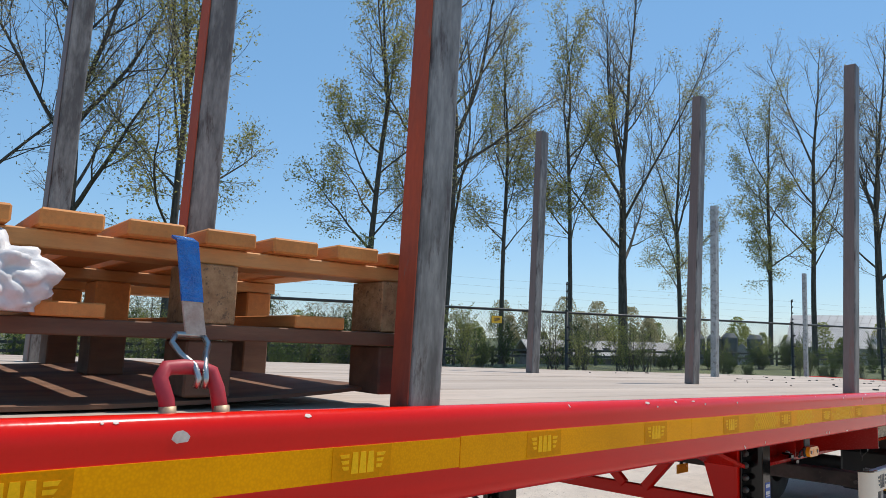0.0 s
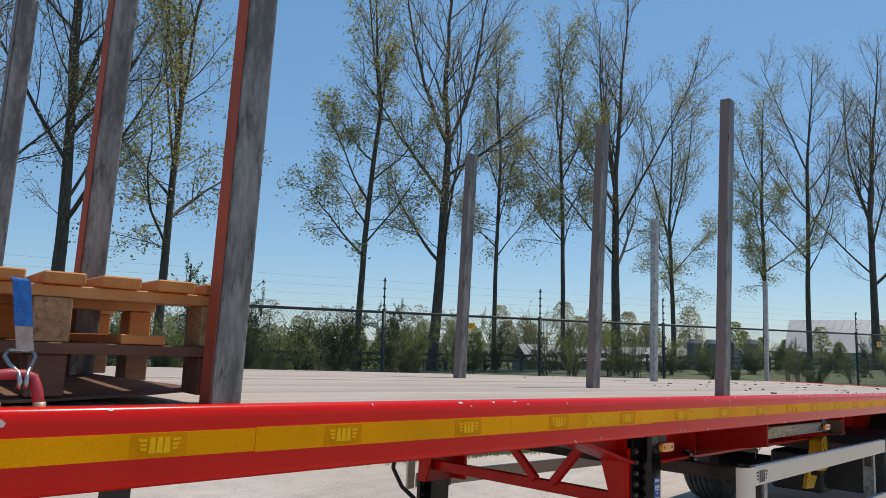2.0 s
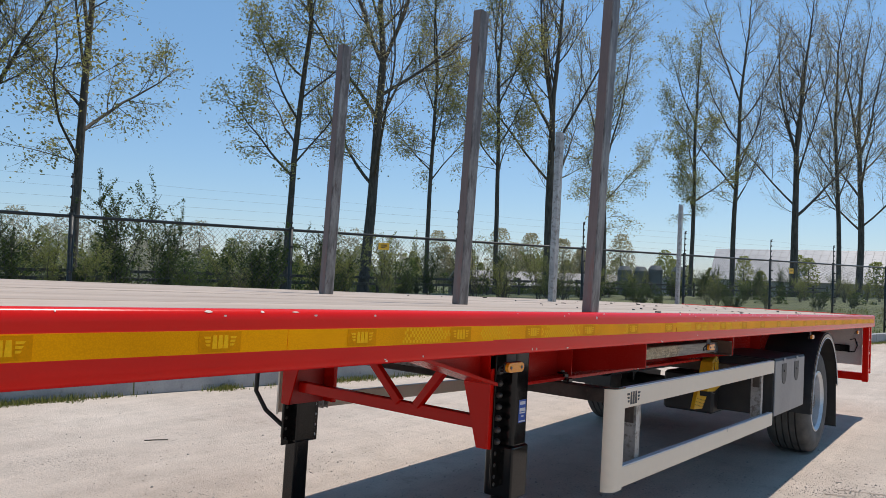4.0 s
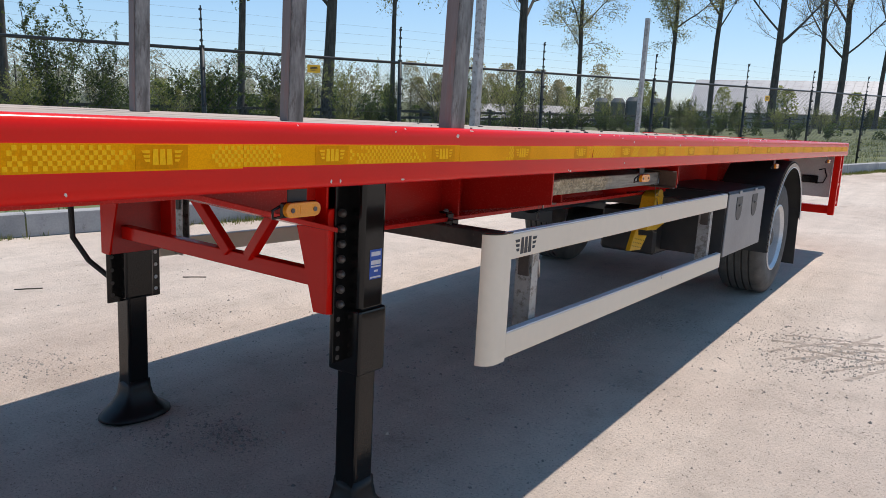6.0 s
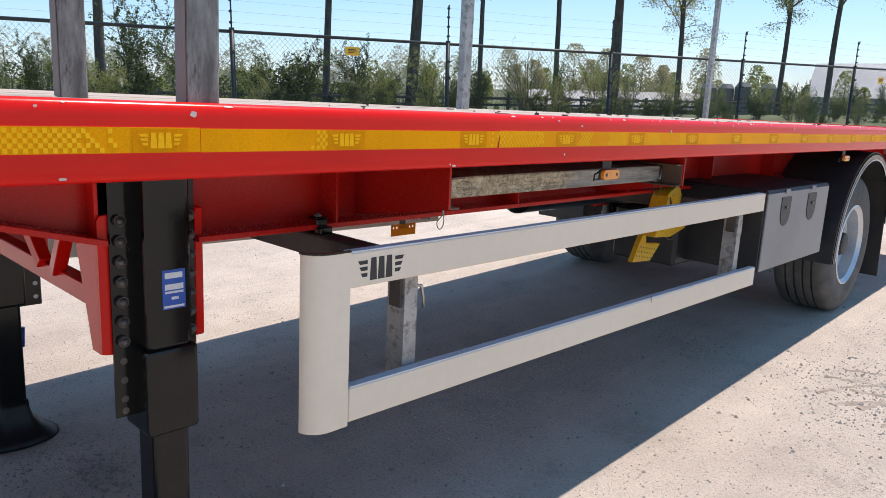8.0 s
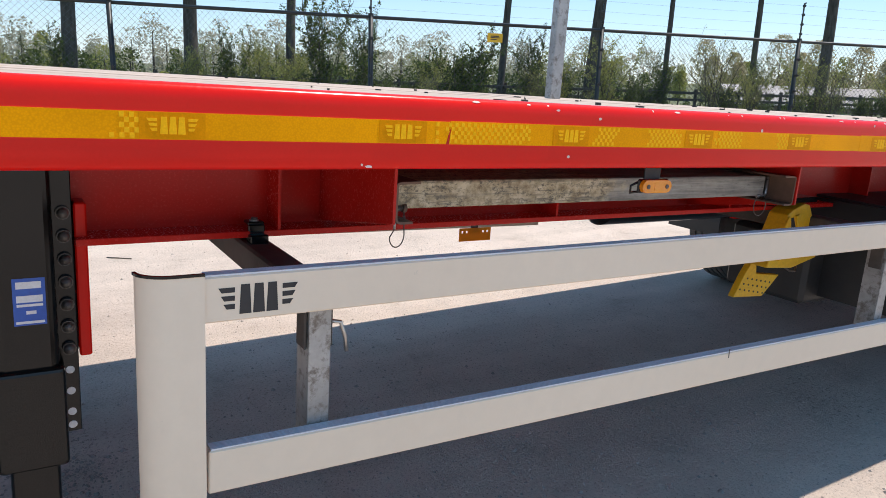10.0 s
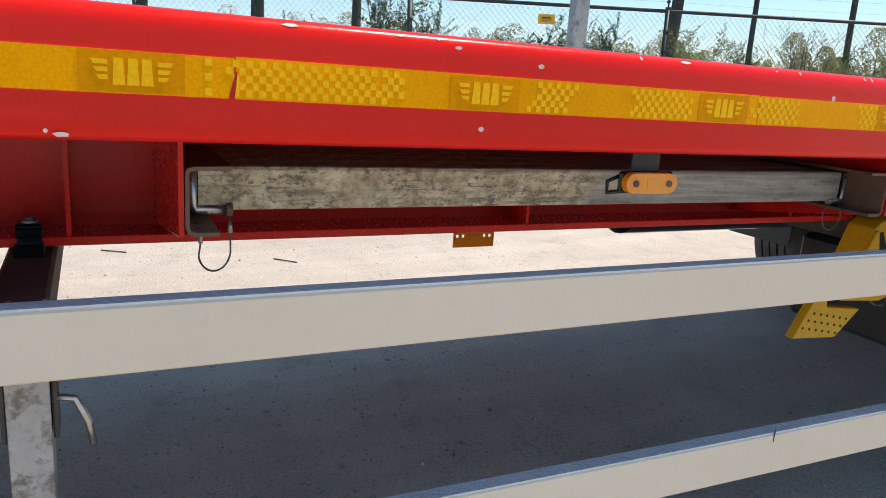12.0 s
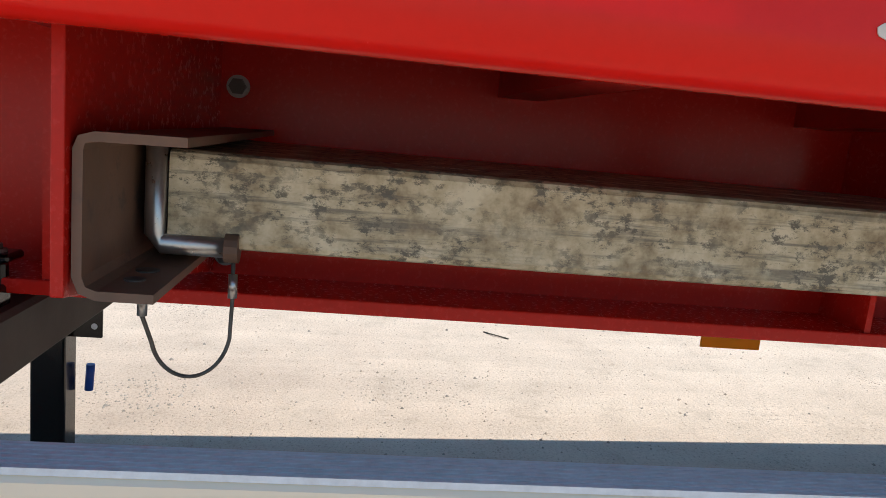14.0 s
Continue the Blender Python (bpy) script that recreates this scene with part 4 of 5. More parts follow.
CHIPS = [(0.668, 1.531, 0.022, 0.017), (3.774, 1.533, 0.017, 0.013), (2.377, 1.541, 0.010, 0.006), (2.437, 1.410, 0.010, 0.006), (2.601, 1.417, 0.006, 0.007), (3.246, 1.416, 0.006, 0.010), (3.278, 1.416, 0.006, 0.010), (3.521, 1.412, 0.018, 0.006), (3.484, 1.541, 0.008, 0.006), (5.169, 1.524, 0.012, 0.008), (5.078, 1.431, 0.010, 0.008), (4.545, 1.408, 0.018, 0.006), (5.808, 1.510, 0.010, 0.012), (2.155, 1.541, 0.012, 0.006), (1.88, 1.54, 0.010, 0.005), (2.43, 1.415, 0.008, 0.005), (4.53, 1.412, 0.006, 0.005), (5.033, 1.54, 0.012, 0.005), (6.4, 1.54, 0.01, 0.008), (7.2, 1.53, 0.012, 0.010)]
for i, (y, z, w, h) in enumerate(CHIPS):
    part("paint_chip", chip(bmesh.new(), y, z, w, h, i), CHIP, raves[0], "bare grey paint chip")
# scuffs along the rounded top edge
sc = random.Random(9)
for i in range(64):
    y = sc.uniform(FRONT, REAR)
    w = sc.choice((0.004, 0.007, 0.012, 0.022))
    d = sc.uniform(0.003, 0.008)
    b = prism([(-d * 0.5, y + w * sc.uniform(0.1, 0.4)), (d * 0.1, y), (d * 0.5, y + w * 0.5), (d * 0.2, y + w), (-d * 0.4, y + w * 0.8)], 2, -0.0005, 0.0006)
    bmesh.ops.transform(b, matrix=Matrix.Translation((-0.0050, 0, 1.5490)) @ Matrix.Rotation(radians(47), 4, "Y"), verts=b.verts)
    part("edge_scuff", b, CHIP, raves[0])
tear = part("tape_tear", quad(bmesh.new(), 0.0013, [(4.7275, 1.4565), (4.7345, 1.4565), (4.7375, 1.488), (4.7355, 1.489)], 0.0006), RED_SHADED, raves[0], "torn gap in the tape")
part("curled_edge", prism([(4.7345, 1.4570), (4.7385, 1.4600), (4.7395, 1.478), (4.7375, 1.487)], 0, 0.0014, 0.0034, 0.0004), TAPE_LIGHT, raves[0], "curled torn edge of the tape")

# deck of long boards between the raves
boards, gap = 17, 0.004
bw = (WIDE - 0.205) / boards
for i in range(boards):
    x0 = -0.103 - i * bw
    part("deck_board", box(x0 - bw + gap, x0, FRONT + 0.01, REAR - 0.01, 1.515, 1.545 + random.uniform(-0.0015, 0.0015), 0.002), DECK, trailer)
part("deck_underlay", box(mirror_x(-0.10), -0.10, FRONT + 0.02, REAR - 0.02, 1.508, 1.5145), BLACK_DUSTY, trailer)

# main beams: shallow neck forward, deep behind the legs
for flip in (False, True):
    xs = (lambda x: mirror_x(x)) if flip else (lambda x: x)
    web = [(FRONT + 0.3, 1.49), (FRONT + 0.3, 1.34), (3.2, 1.34), (3.85, 1.173), (11.2, 1.173), (11.85, 1.30), (11.85, 1.49)]
    beam = part("main_beam", prism(web, 0, xs(-0.608), xs(-0.600)), RED_SHADED, trailer, "red welded main chassis beam")
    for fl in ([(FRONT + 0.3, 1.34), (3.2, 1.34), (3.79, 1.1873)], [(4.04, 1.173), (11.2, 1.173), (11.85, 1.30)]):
        part("bottom_flange", prism([(a, b_ - 0.017) for a, b_ in fl] + [(a, b_) for a, b_ in fl[::-1]], 0, xs(-0.69), xs(-0.503), 0.002), RED_SHADED, beam)
    part("top_flange", box(xs(-0.69), xs(-0.503), FRONT + 0.3, 11.85, 1.49, 1.505), RED, beam)
    for y in (4.532, 5.5, 6.4, 7.4, 8.4, 9.6, 10.5, 11.3):
        part("web_rib", box(xs(-0.600), xs(-0.508), y - 0.004, y + 0.004, 1.173, 1.49), RED_SHADED, beam)
    if not flip:
        for y, z in ((4.71, 1.40), (4.704, 1.197), (6.33, 1.402)):
            part("washer", disc((-0.598, y, z), 0.0135, 0.004, 0, 18), ZINC, beam)
            part("bolt", disc((-0.594, y, z), 0.010, 0.012, 0, 6), BOLT, beam)
        # Dark disc on the web stands in for the shade inside a hole.
        part("web_hole_shade_disc", disc((-0.5988, 4.305, 1.352), 0.0195, 0.003, 0, 24), LOGO_DARK, beam)
# cross members under the deck
for i in range(-14, 19):
    y = 4.632 + 0.3925 * i
    b = box(mirror_x(-0.075), -0.075, y - 0.003, y + 0.003, 1.418, 1.507)
    box(mirror_x(-0.075), -0.075, y, y + 0.05, 1.418, 1.424, bm=b)
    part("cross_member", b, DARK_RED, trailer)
# lower galvanised cross arms that carry the side guards
for y in (4.47, 6.84):
    arm = part("guard_arm", box(mirror_x(-0.12), -0.12, y - 0.04, y + 0.04, 1.068, 1.143, 0.006), ARM, trailer, "dark steel cross arm under the beams")
    for x in (-0.507, mirror_x(-0.507)):
        cl = box(x - 0.008, x + 0.030, y - 0.024, y + 0.024, 1.141, 1.166, 0.003)
        box(x - 0.045, x - 0.004, y - 0.022, y + 0.022, 1.186, 1.196, 0.003, bm=cl)
        box(x - 0.010, x + 0.004, y - 0.022, y + 0.022, 1.143, 1.190, 0.003, bm=cl)
        part("clamp", cl, BLACK, arm)
        part("clamp_washer", disc((x - 0.022, y, 1.197), 0.013, 0.004, 2, 14), ZINC, arm)
        part("clamp_bolt", disc((x - 0.022, y, 1.201), 0.009, 0.008, 2, 6), BOLT, arm)
    part("arm_bolt", disc((-0.19, y - 0.047, 1.098), 0.010, 0.02, 1, 6), BOLT, arm)
    part("arm_nut", disc((-0.19, y + 0.050, 1.098), 0.011, 0.022, 1, 6), BOLT, arm)
    part("arm_washer", disc((-0.19, y + 0.042, 1.098), 0.016, 0.004, 1, 14), BOLT, arm)
    part("arm_gusset", prism([(-0.2, 1.068), (-0.12, 1.068), (-0.12, 0.96)], 1, y + 0.034, y + 0.040), ARM, arm)


# landing legs
def landing_leg(flip):
    fx = (lambda x: mirror_x(x)) if flip else (lambda x: x)
    leg = part("landing_leg", box(fx(-0.452), fx(-0.592), 3.862, 3.992, 0.872, 1.50, 0.018, seg=3), BLACK, trailer, "black steel landing leg with bolted flange")
    part("sleeve", box(fx(-0.444), fx(-0.60), 3.853, 4.002, 0.632, 0.884, 0.012, seg=3), BLACK, leg)
    part("inner_leg", box(fx(-0.468), fx(-0.576), 3.876, 3.982, 0.10, 0.70, 0.014, seg=3), BLACK, leg)
    low = 0.612 if flip else 0.682
    part("mounting_flange", box(fx(-0.522), fx(-0.532), 3.798, 4.080 if flip else 4.036, low, 1.40, 0.002), BLACK, leg)
    for i in range(7):
        z = 1.236 - i * 0.0555
        for y in (3.823, 4.016):
            b = disc((fx(-0.516), y, z), 0.0155, 0.014, 0, 12)
            lathe([(fx(-0.509), 0.0005), (fx(-0.509), 0.0135), (fx(-0.504), 0.0120), (fx(-0.499), 0.0075), (fx(-0.497), 0.0005)], (0, y, z), 0, 12, b)
            part("bolt", b, BOLT, leg)
    # Hole discs: white stands in for sunlit ground behind, bolt grey for dark holes.
    for z in (0.845, 0.79, 0.735, 0.70) if not flip else (0.84, 0.775, 0.71, 0.65):
        for y in (3.823, 4.056 if flip else 4.016):
            for x in (-0.5215, -0.5325):
                part("painted_flange_hole", disc((fx(x), y, z), 0.010, 0.001, 0, 12), WHITE if z > 0.63 and y > 4 else BOLT, leg)
    # foot: a flared shoe on a rounded plate
    k = bmesh.new()
    rows = []
    cx, cy = fx(-0.522), 3.932
    for z, a, c, sq in ((0.190, 0.055, 0.055, 0.9), (0.150, 0.059, 0.060, 0.8), (0.105, 0.070, 0.078, 0.5), (0.062, 0.094, 0.116, 0.25), (0.030, 0.122, 0.160, 0.1), (0.012, 0.136, 0.182, 0.05), (0.0, 0.138, 0.185, 0.05)):
        ring_ = []
        for q in range(24):
            co, si = math.cos(math.pi * q / 12), math.sin(math.pi * q / 12)
            k2 = 1 + sq * (1 / max(abs(co), abs(si)) - 1)
            ring_.append(k.verts.new((cx + a * co * k2, cy + c * si * k2, z + 0.005)))
        rows.append(ring_)
    for i in range(6):
        for j in range(24):
            k.faces.new((rows[i][j], rows[i][(j + 1) % 24], rows[i + 1][(j + 1) % 24], rows[i + 1][j])).smooth = True
    k.faces.new(rows[0])
    k.faces.new(rows[-1][::-1])
    bmesh.ops.recalc_face_normals(k, faces=k.faces)
    part("foot", k, FOOT, leg, "flared black rubber-coated foot")
    if flip:
        part("crank_grip", tube([(-2.14, 4.01, 0.40), (-2.14, 4.015, 0.49)], 0.014, 10), BLUE, leg, "blue crank handle grip")
    if not flip:
        st = part("label", box(-0.4517, -0.4510, 3.905, 3.970, 0.992, 1.102), BLUE, leg, "blue maker's sticker with white bars")
        for z0, z1, a, b_ in ((1.078, 1.094, 3.912, 3.962), (1.046, 1.062, 3.912, 3.964), (1.036, 1.042, 3.912, 3.964), (1.018, 1.026, 3.93, 3.95), (0.996, 1.002, 3.909, 3.966)):
            part("label_bar", box(-0.4509, -0.4506, a, b_, z0, z1), WHITE, leg)
    return leg


landing_leg(False)
landing_leg(True)

# red brackets and bracing frame between the legs
for flip in (False, True):
    fx = (lambda x: mirror_x(x)) if flip else (lambda x: x)
    edge = [(3.772, 0.87), (3.772, 1.235), (3.780, 1.248), (3.804, 1.252), (3.816, 1.24), (3.816, 0.862)]
    br = part("leg_bracket", prism(edge, 0, fx(-0.533), fx(-0.545), 0.001), RED, trailer, "red tapered landing leg bracket")
    part("bracket_web", prism([(fx(-0.545), 0.868), (fx(-0.545), 1.34), (fx(-0.80), 1.34), (fx(-0.70), 1.20), (fx(-0.60), 0.868)], 1, 3.772, 3.782), RED, br)
    part("bracket_rear", box(fx(-0.533), fx(-0.70), 4.040, 4.068, 0.872, 1.255, 0.004), RED, br)
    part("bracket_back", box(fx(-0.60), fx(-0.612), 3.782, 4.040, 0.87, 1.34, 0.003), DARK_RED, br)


def bar(p, q, w, h):
    """A square bar of width w and height h from p to q."""
    p, q = Vector(p), Vector(q)
    d = q - p
    rot = d.to_track_quat("Y", "Z").to_matrix().to_4x4()
    return box(-w / 2, w / 2, 0, d.length, -h / 2, h / 2, 0.003, m=Matrix.Translation(p) @ rot)


brace = part("leg_brace", bar((-0.62, 3.85, 0.975), (mirror_x(-0.62), 3.85, 0.975), 0.05, 0.062), RED, trailer, "red tubular brace between the landing legs")
for p, q in (((-1.15, 3.83, 1.00), (-1.40, 3.81, 1.25)), ((-1.03, 3.83, 1.00), (-0.82, 3.81, 1.24))):
    part("diagonal", bar(p, q, 0.04, 0.045), RED, brace)
part("top_chord", tube([(-0.59, 3.79, 1.212), (-0.76, 3.79, 1.238), (-0.95, 3.79, 1.248), (MID, 3.79, 1.255), (mirror_x(-0.95), 3.79, 1.248), (mirror_x(-0.76), 3.79, 1.238), (mirror_x(-0.59), 3.79, 1.212)], 0.019, 8), RED, brace)
part("crank_shaft", tube([(-0.6, 3.93, 1.20), (mirror_x(-0.6), 3.93, 1.20)], 0.016, 8), ZINC, brace)
part("air_hose", tube([(-2.2, 3.70, 1.36), (-2.22, 3.72, 1.1), (-2.25, 3.74, 0.92), (-2.22, 3.80, 0.80), (-2.14, 3.86, 0.72), (-2.08, 3.88, 0.69)], 0.014, 8), BLACK_DUSTY, trailer, "black hanging air hose")


# side guards
def side_guard(flip):
    fx = (lambda x: mirror_x(x)) if flip else (lambda x: x)
    g = part("side_guard", box(fx(-0.055), fx(-0.088), 4.225, 7.07, 1.088, 1.183, 0.003), ALU, trailer, "pale silver aluminium side guard")
    sag = Matrix.Translation((0, 4.235, 0)) @ Matrix.Rotation(-0.01137, 4, "X") @ Matrix.Translation((0, -4.235, 0))
    part("lower_board", box(fx(-0.055), fx(-0.088), 4.225, 7.05, 0.709, 0.807, 0.003, m=sag), ALU, g)
    for z, tilt in ((1.1835, None), (0.8075, sag)):
        b = bmesh.new()
        for i in range(6):
            box(fx(-0.0565 - i * 0.0052), fx(-0.0600 - i * 0.0052), 4.23, 7.045, z, z + 0.004, bm=b, m=tilt)
        part("ribbed_edge", b, ALU_TOP, g, "ribbed bare aluminium top edge")
    arc = [(-0.055, 4.228), (-0.055, 4.172)] + [(-0.105 + 0.050 * math.cos(radians(a)), 4.170 - 0.060 * math.sin(radians(a))) for a in range(0, 96, 6)]
    pl = [(fx(x), y) for x, y in strip(arc, 0.004)]
    shell = prism(pl, 2, 0.702, 1.187)
    for f in shell.faces:
        f.smooth = True
    for e in shell.edges:
        e.smooth = len(e.link_faces) == 2 and e.calc_face_angle() < 0.5
    part("front_panel", shell, ALU, g, "rounded pale front end panel")
    rim = [(fx(x), y) for x, y in strip([(x - 0.001, y) for x, y in arc], 0.007)]
    part("edge_trim", prism(rim, 2, 1.1875, 1.193), BLACK, g, "black rubber edge trim")
    # Dark sheet put in for the shade inside the open panel end.
    cap = [(-0.060, 4.224), (-0.060, 4.170), (-0.063, 4.148), (-0.071, 4.131), (-0.084, 4.120), (-0.105, 4.116), (-0.105, 4.224)]
    part("inner_shade_sheet", prism([(fx(x), y) for x, y in cap], 2, 1.174, 1.178), BLACK_DUSTY, g, "dark sheet standing in for shade inside the panel")
    for z in (1.165, 1.10, 0.79, 0.725):
        part("rivet", disc((fx(-0.0545), 4.212, z), 0.005, 0.003, 0, 8), BOLT, g)
    for y0, y1 in ((4.462, 4.512), (6.835, 6.885)):
        b = box(fx(-0.0895), fx(-0.096), y0 - 0.001, y1 + 0.001, 0.714, 1.166, 0.001)
        box(fx(-0.0965), fx(-0.165), y0, y0 + 0.006, 0.715, 1.165, bm=b)
        box(fx(-0.0965), fx(-0.165), y1 - 0.006, y1, 0.715, 1.165, bm=b)
        ps = part("support_post", b, ZINC, g, "galvanised channel support post")
        part("latch_plate", box(fx(-0.100), fx(-0.150), y1 + 0.002, y1 + 0.009, 0.985, 1.092, 0.002), ARM, ps)
        part("latch_plate", box(fx(-0.100), fx(-0.150), y0 - 0.009, y0 - 0.002, 0.985, 1.092, 0.002), ARM, ps)
        if not flip:
            part("toggle_pin", tube([(fx(-0.105), y1 + 0.005, 1.045), (fx(-0.105), y1 + 0.03, 1.04), (fx(-0.11), y1 + 0.045, 1.0), (fx(-0.112), y1 + 0.05, 0.965)], 0.005, 6), BRIGHT, ps)
    if not flip:
        part("emblem", winged_mark(bmesh.new(), -0.0549, 4.337, 1.133, 0.165, 0.062), LOGO_DARK, g, "dark winged emblem on the board")
        part("dent_mark", box(-0.0549, -0.0546, 5.9, 5.904, 0.77, 0.80), LOGO_DARK, g)
    return g


side_guard(False)
side_guard(True)

# silver panel with hand grips beside the wheel, and the dark box behind it
sp = part("pallet_box_panel", box(-0.062, -0.075, 7.14, 8.17, 0.735, 1.176, 0.004), BOX_ALU, trailer, "dull silver box panel with two black hand grips")
part("panel_roof", prism([(-0.062, 1.176), (-0.075, 1.192), (-0.62, 1.20), (-0.62, 1.188), (-0.085, 1.176)], 1, 7.14, 8.17), BLACK_DUSTY, sp)
part("panel_side", box(-0.075, -0.62, 7.12, 7.14, 0.735, 1.185), BLACK_DUSTY, sp)
part("panel_floor", box(-0.075, -0.62, 7.14, 8.17, 0.735, 0.747), BLACK_DUSTY, sp)
for yy in (7.42, 7.86):
    arc = [(yy + 0.075 * math.cos(a), 1.06 + 0.085 * math.sin(a)) for a in [math.pi + math.pi * i / 10 for i in range(11)]]
    part("hand_grip", prism([(yy - 0.075, 1.145), *arc, (yy + 0.075, 1.145)], 0, -0.0618, -0.0585), LOGO_DARK, sp, "black recessed hand grip")
    part("grip_lug", box(-0.0585, -0.051, yy - 0.012, yy + 0.028, 1.075, 1.092, 0.004), BOLT, sp)
    part("panel_strap", box(-0.0615, -0.056, yy - 0.035, yy + 0.035, 1.165, 1.190, 0.002), BOX_ALU, sp)
part("equipment_box", box(-0.50, -0.92, 7.0, 7.95, 0.70, 1.02, 0.02), BLACK_DUSTY, trailer, "black plastic equipment box")
part("air_tank", lathe([(-0.85, 0.001), (-0.85, 0.07), (-0.80, 0.12), (0.80, 0.12), (0.85, 0.07), (0.85, 0.001)], (-1.15, 7.1, 1.10), 1, 24), BLACK, trailer, "black air reservoir along the chassis")


# wheels
def wheel(flip, cy=9.06, cz=0.678):
    sgn = -1 if flip else 1
    x0 = mirror_x(-0.115) if flip else -0.115
    R = 0.518
    prof = [(0.0, 0.30), (0.012, 0.36), (0.016, 0.42), (0.0, 0.475), (-0.022, R - 0.012), (-0.045, R)]
    for g in (-0.095, -0.155, -0.215, -0.275):
        prof += [(g + 0.007, R), (g + 0.0055, R - 0.022), (g - 0.0055, R - 0.022), (g - 0.007, R)]
    prof += [(-0.33, R), (-0.352, R - 0.012), (-0.374, 0.475), (-0.39, 0.42), (-0.385, 0.36), (-0.372, 0.30)]
    ty = part("wheel", lathe([(x0 + sgn * s, r) for s, r in prof], (0, cy, cz), 0, 56), RUBBER, trailer, "single wide truck tyre on a silver rim")
    rim = [(0.004, 0.302), (0.008, 0.290), (-0.004, 0.284), (-0.02, 0.268), (-0.10, 0.262), (-0.115, 0.235), (-0.13, 0.16), (-0.125, 0.10), (-0.145, 0.10), (-0.15, 0.17), (-0.14, 0.24), (-0.12, 0.275), (-0.03, 0.285), (-0.01, 0.30)]
    rm = part("rim", lathe([(x0 + sgn * s, r) for s, r in rim], (0, cy, cz), 0, 48), RIM, ty, "silver painted steel rim")
    hub = [(-0.14, 0.001), (-0.14, 0.115), (-0.085, 0.110), (-0.055, 0.085), (-0.035, 0.08), (-0.028, 0.06), (-0.028, 0.001)]
    part("hub", lathe([(x0 + sgn * s, r) for s, r in hub], (0, cy, cz), 0, 28), BLACK_DUSTY, ty)
    for i in range(10):
        a = 2 * math.pi * i / 10
        part("wheel_nut", disc((x0 - sgn * 0.112, cy + 0.165 * math.cos(a), cz + 0.165 * math.sin(a)), 0.016, 0.045, 0, 6), BOLT, ty)
    return ty


wheel(False)
wheel(True)
part("axle", tube([(-0.45, 9.08, 0.672), (mirror_x(-0.45), 9.08, 0.672)], 0.07, 12), BLACK_DUSTY, trailer)
for fx in (-0.62, mirror_x(-0.62)):
    part("air_spring", lathe([(-0.16, 0.001), (-0.16, 0.10), (-0.08, 0.125), (0.0, 0.11), (0.08, 0.125), (0.15, 0.10), (0.15, 0.001)], (fx, 9.45, 0.95), 2, 20), BLACK_DUSTY, trailer)
    part("trailing_arm", bar((fx, 8.45, 0.86), (fx, 9.5, 0.72), 0.09, 0.07), BLACK_DUSTY, trailer)
    part("hanger", box(fx - 0.06, fx + 0.06, 8.36, 8.54, 0.78, 1.17, 0.01), RED, trailer)

for flip in (False, True):
    fx = (lambda x: mirror_x(x)) if flip else (lambda x: x)
    arc = [(9.08 + 0.66 * math.cos(radians(a)), 0.69 + 0.68 * math.sin(radians(a))) for a in range(186, 8, -8)]
    mg = part("mudguard", prism(strip(arc, 0.008), 0, fx(-0.045), fx(-0.52)), BLACK_DUSTY, trailer, "black plastic wheel arch mudguard")
    part("mudguard_lip", prism(strip([(9.08 + (y - 9.08) * 0.985, 0.69 + (z - 0.69) * 0.985) for y, z in arc], -0.045), 0, fx(-0.040), fx(-0.046)), BLACK, mg)
    part("edge_trim", prism(strip([(9.08 + (y - 9.08) * 0.925, 0.69 + (z - 0.69) * 0.925) for y, z in arc], 0.006), 0, fx(-0.036), fx(-0.044)), WHITE, mg, "pale edge trim of the mudguard")
    part("mud_flap", prism([(9.69, 1.02), (9.705, 1.02), (9.80, 0.345), (9.785, 0.345)], 0, fx(-0.06), fx(-0.50)), BLACK_DUSTY, trailer, "black rubber mud flap")

# rear end: lamp panel, bumper and posts
rp = part("rear_panel", box(mirror_x(-0.10), -0.10, 11.72, 11.74, 0.90, 1.40, 0.004), CREAM, trailer, "dirty cream panel at the rear end")
part("rear_beam", box(mirror_x(-0.03), -0.03, 11.70, 11.82, 0.705, 0.80, 0.006), RED, trailer, "red rear underrun beam")
for x in (-0.03, mirror_x(-0.03)):
    po = part("rear_post", box(x - 0.05, x + 0.02 if x > -1 else x + 0.05, 11.60, 11.64, 0.70, 1.40, 0.004), RED, trailer, "red rear end post")
    part("post_outer", box(x - 0.05, x + 0.02, 11.78, 11.82, 0.80, 1.40, 0.004), RED, po)
    for z in (0.83, 1.05, 1.22):
        part("rung", box(x - 0.04, x + 0.015, 11.64, 11.78, z, z + 0.03), RED, po)
    part("hinge_pin", tube([(x, 11.83, 1.03), (x, 11.92, 1.03)], 0.012, 8), RED, po)
part("rear_lamp", box(-0.24, -0.42, 11.69, 11.72, 1.06, 1.15, 0.008), BLACK, rp, "black connector box")
part("lamp_cable", tube([(-0.24, 11.70, 1.22), (-0.18, 11.69, 1.24), (-0.15, 11.69, 1.15), (-0.18, 11.69, 1.07), (-0.26, 11.69, 1.06)], 0.008, 6), BLACK, rp)
part("rear_rave", box(mirror_x(-0.002), -0.002, REAR, REAR + 0.06, 1.402, 1.553, 0.006), RED, trailer, "red rear end rave")
part("front_rave", box(mirror_x(-0.002), -0.002, FRONT - 0.06, FRONT, 1.402, 1.553, 0.006), RED, trailer, "red front end rave")


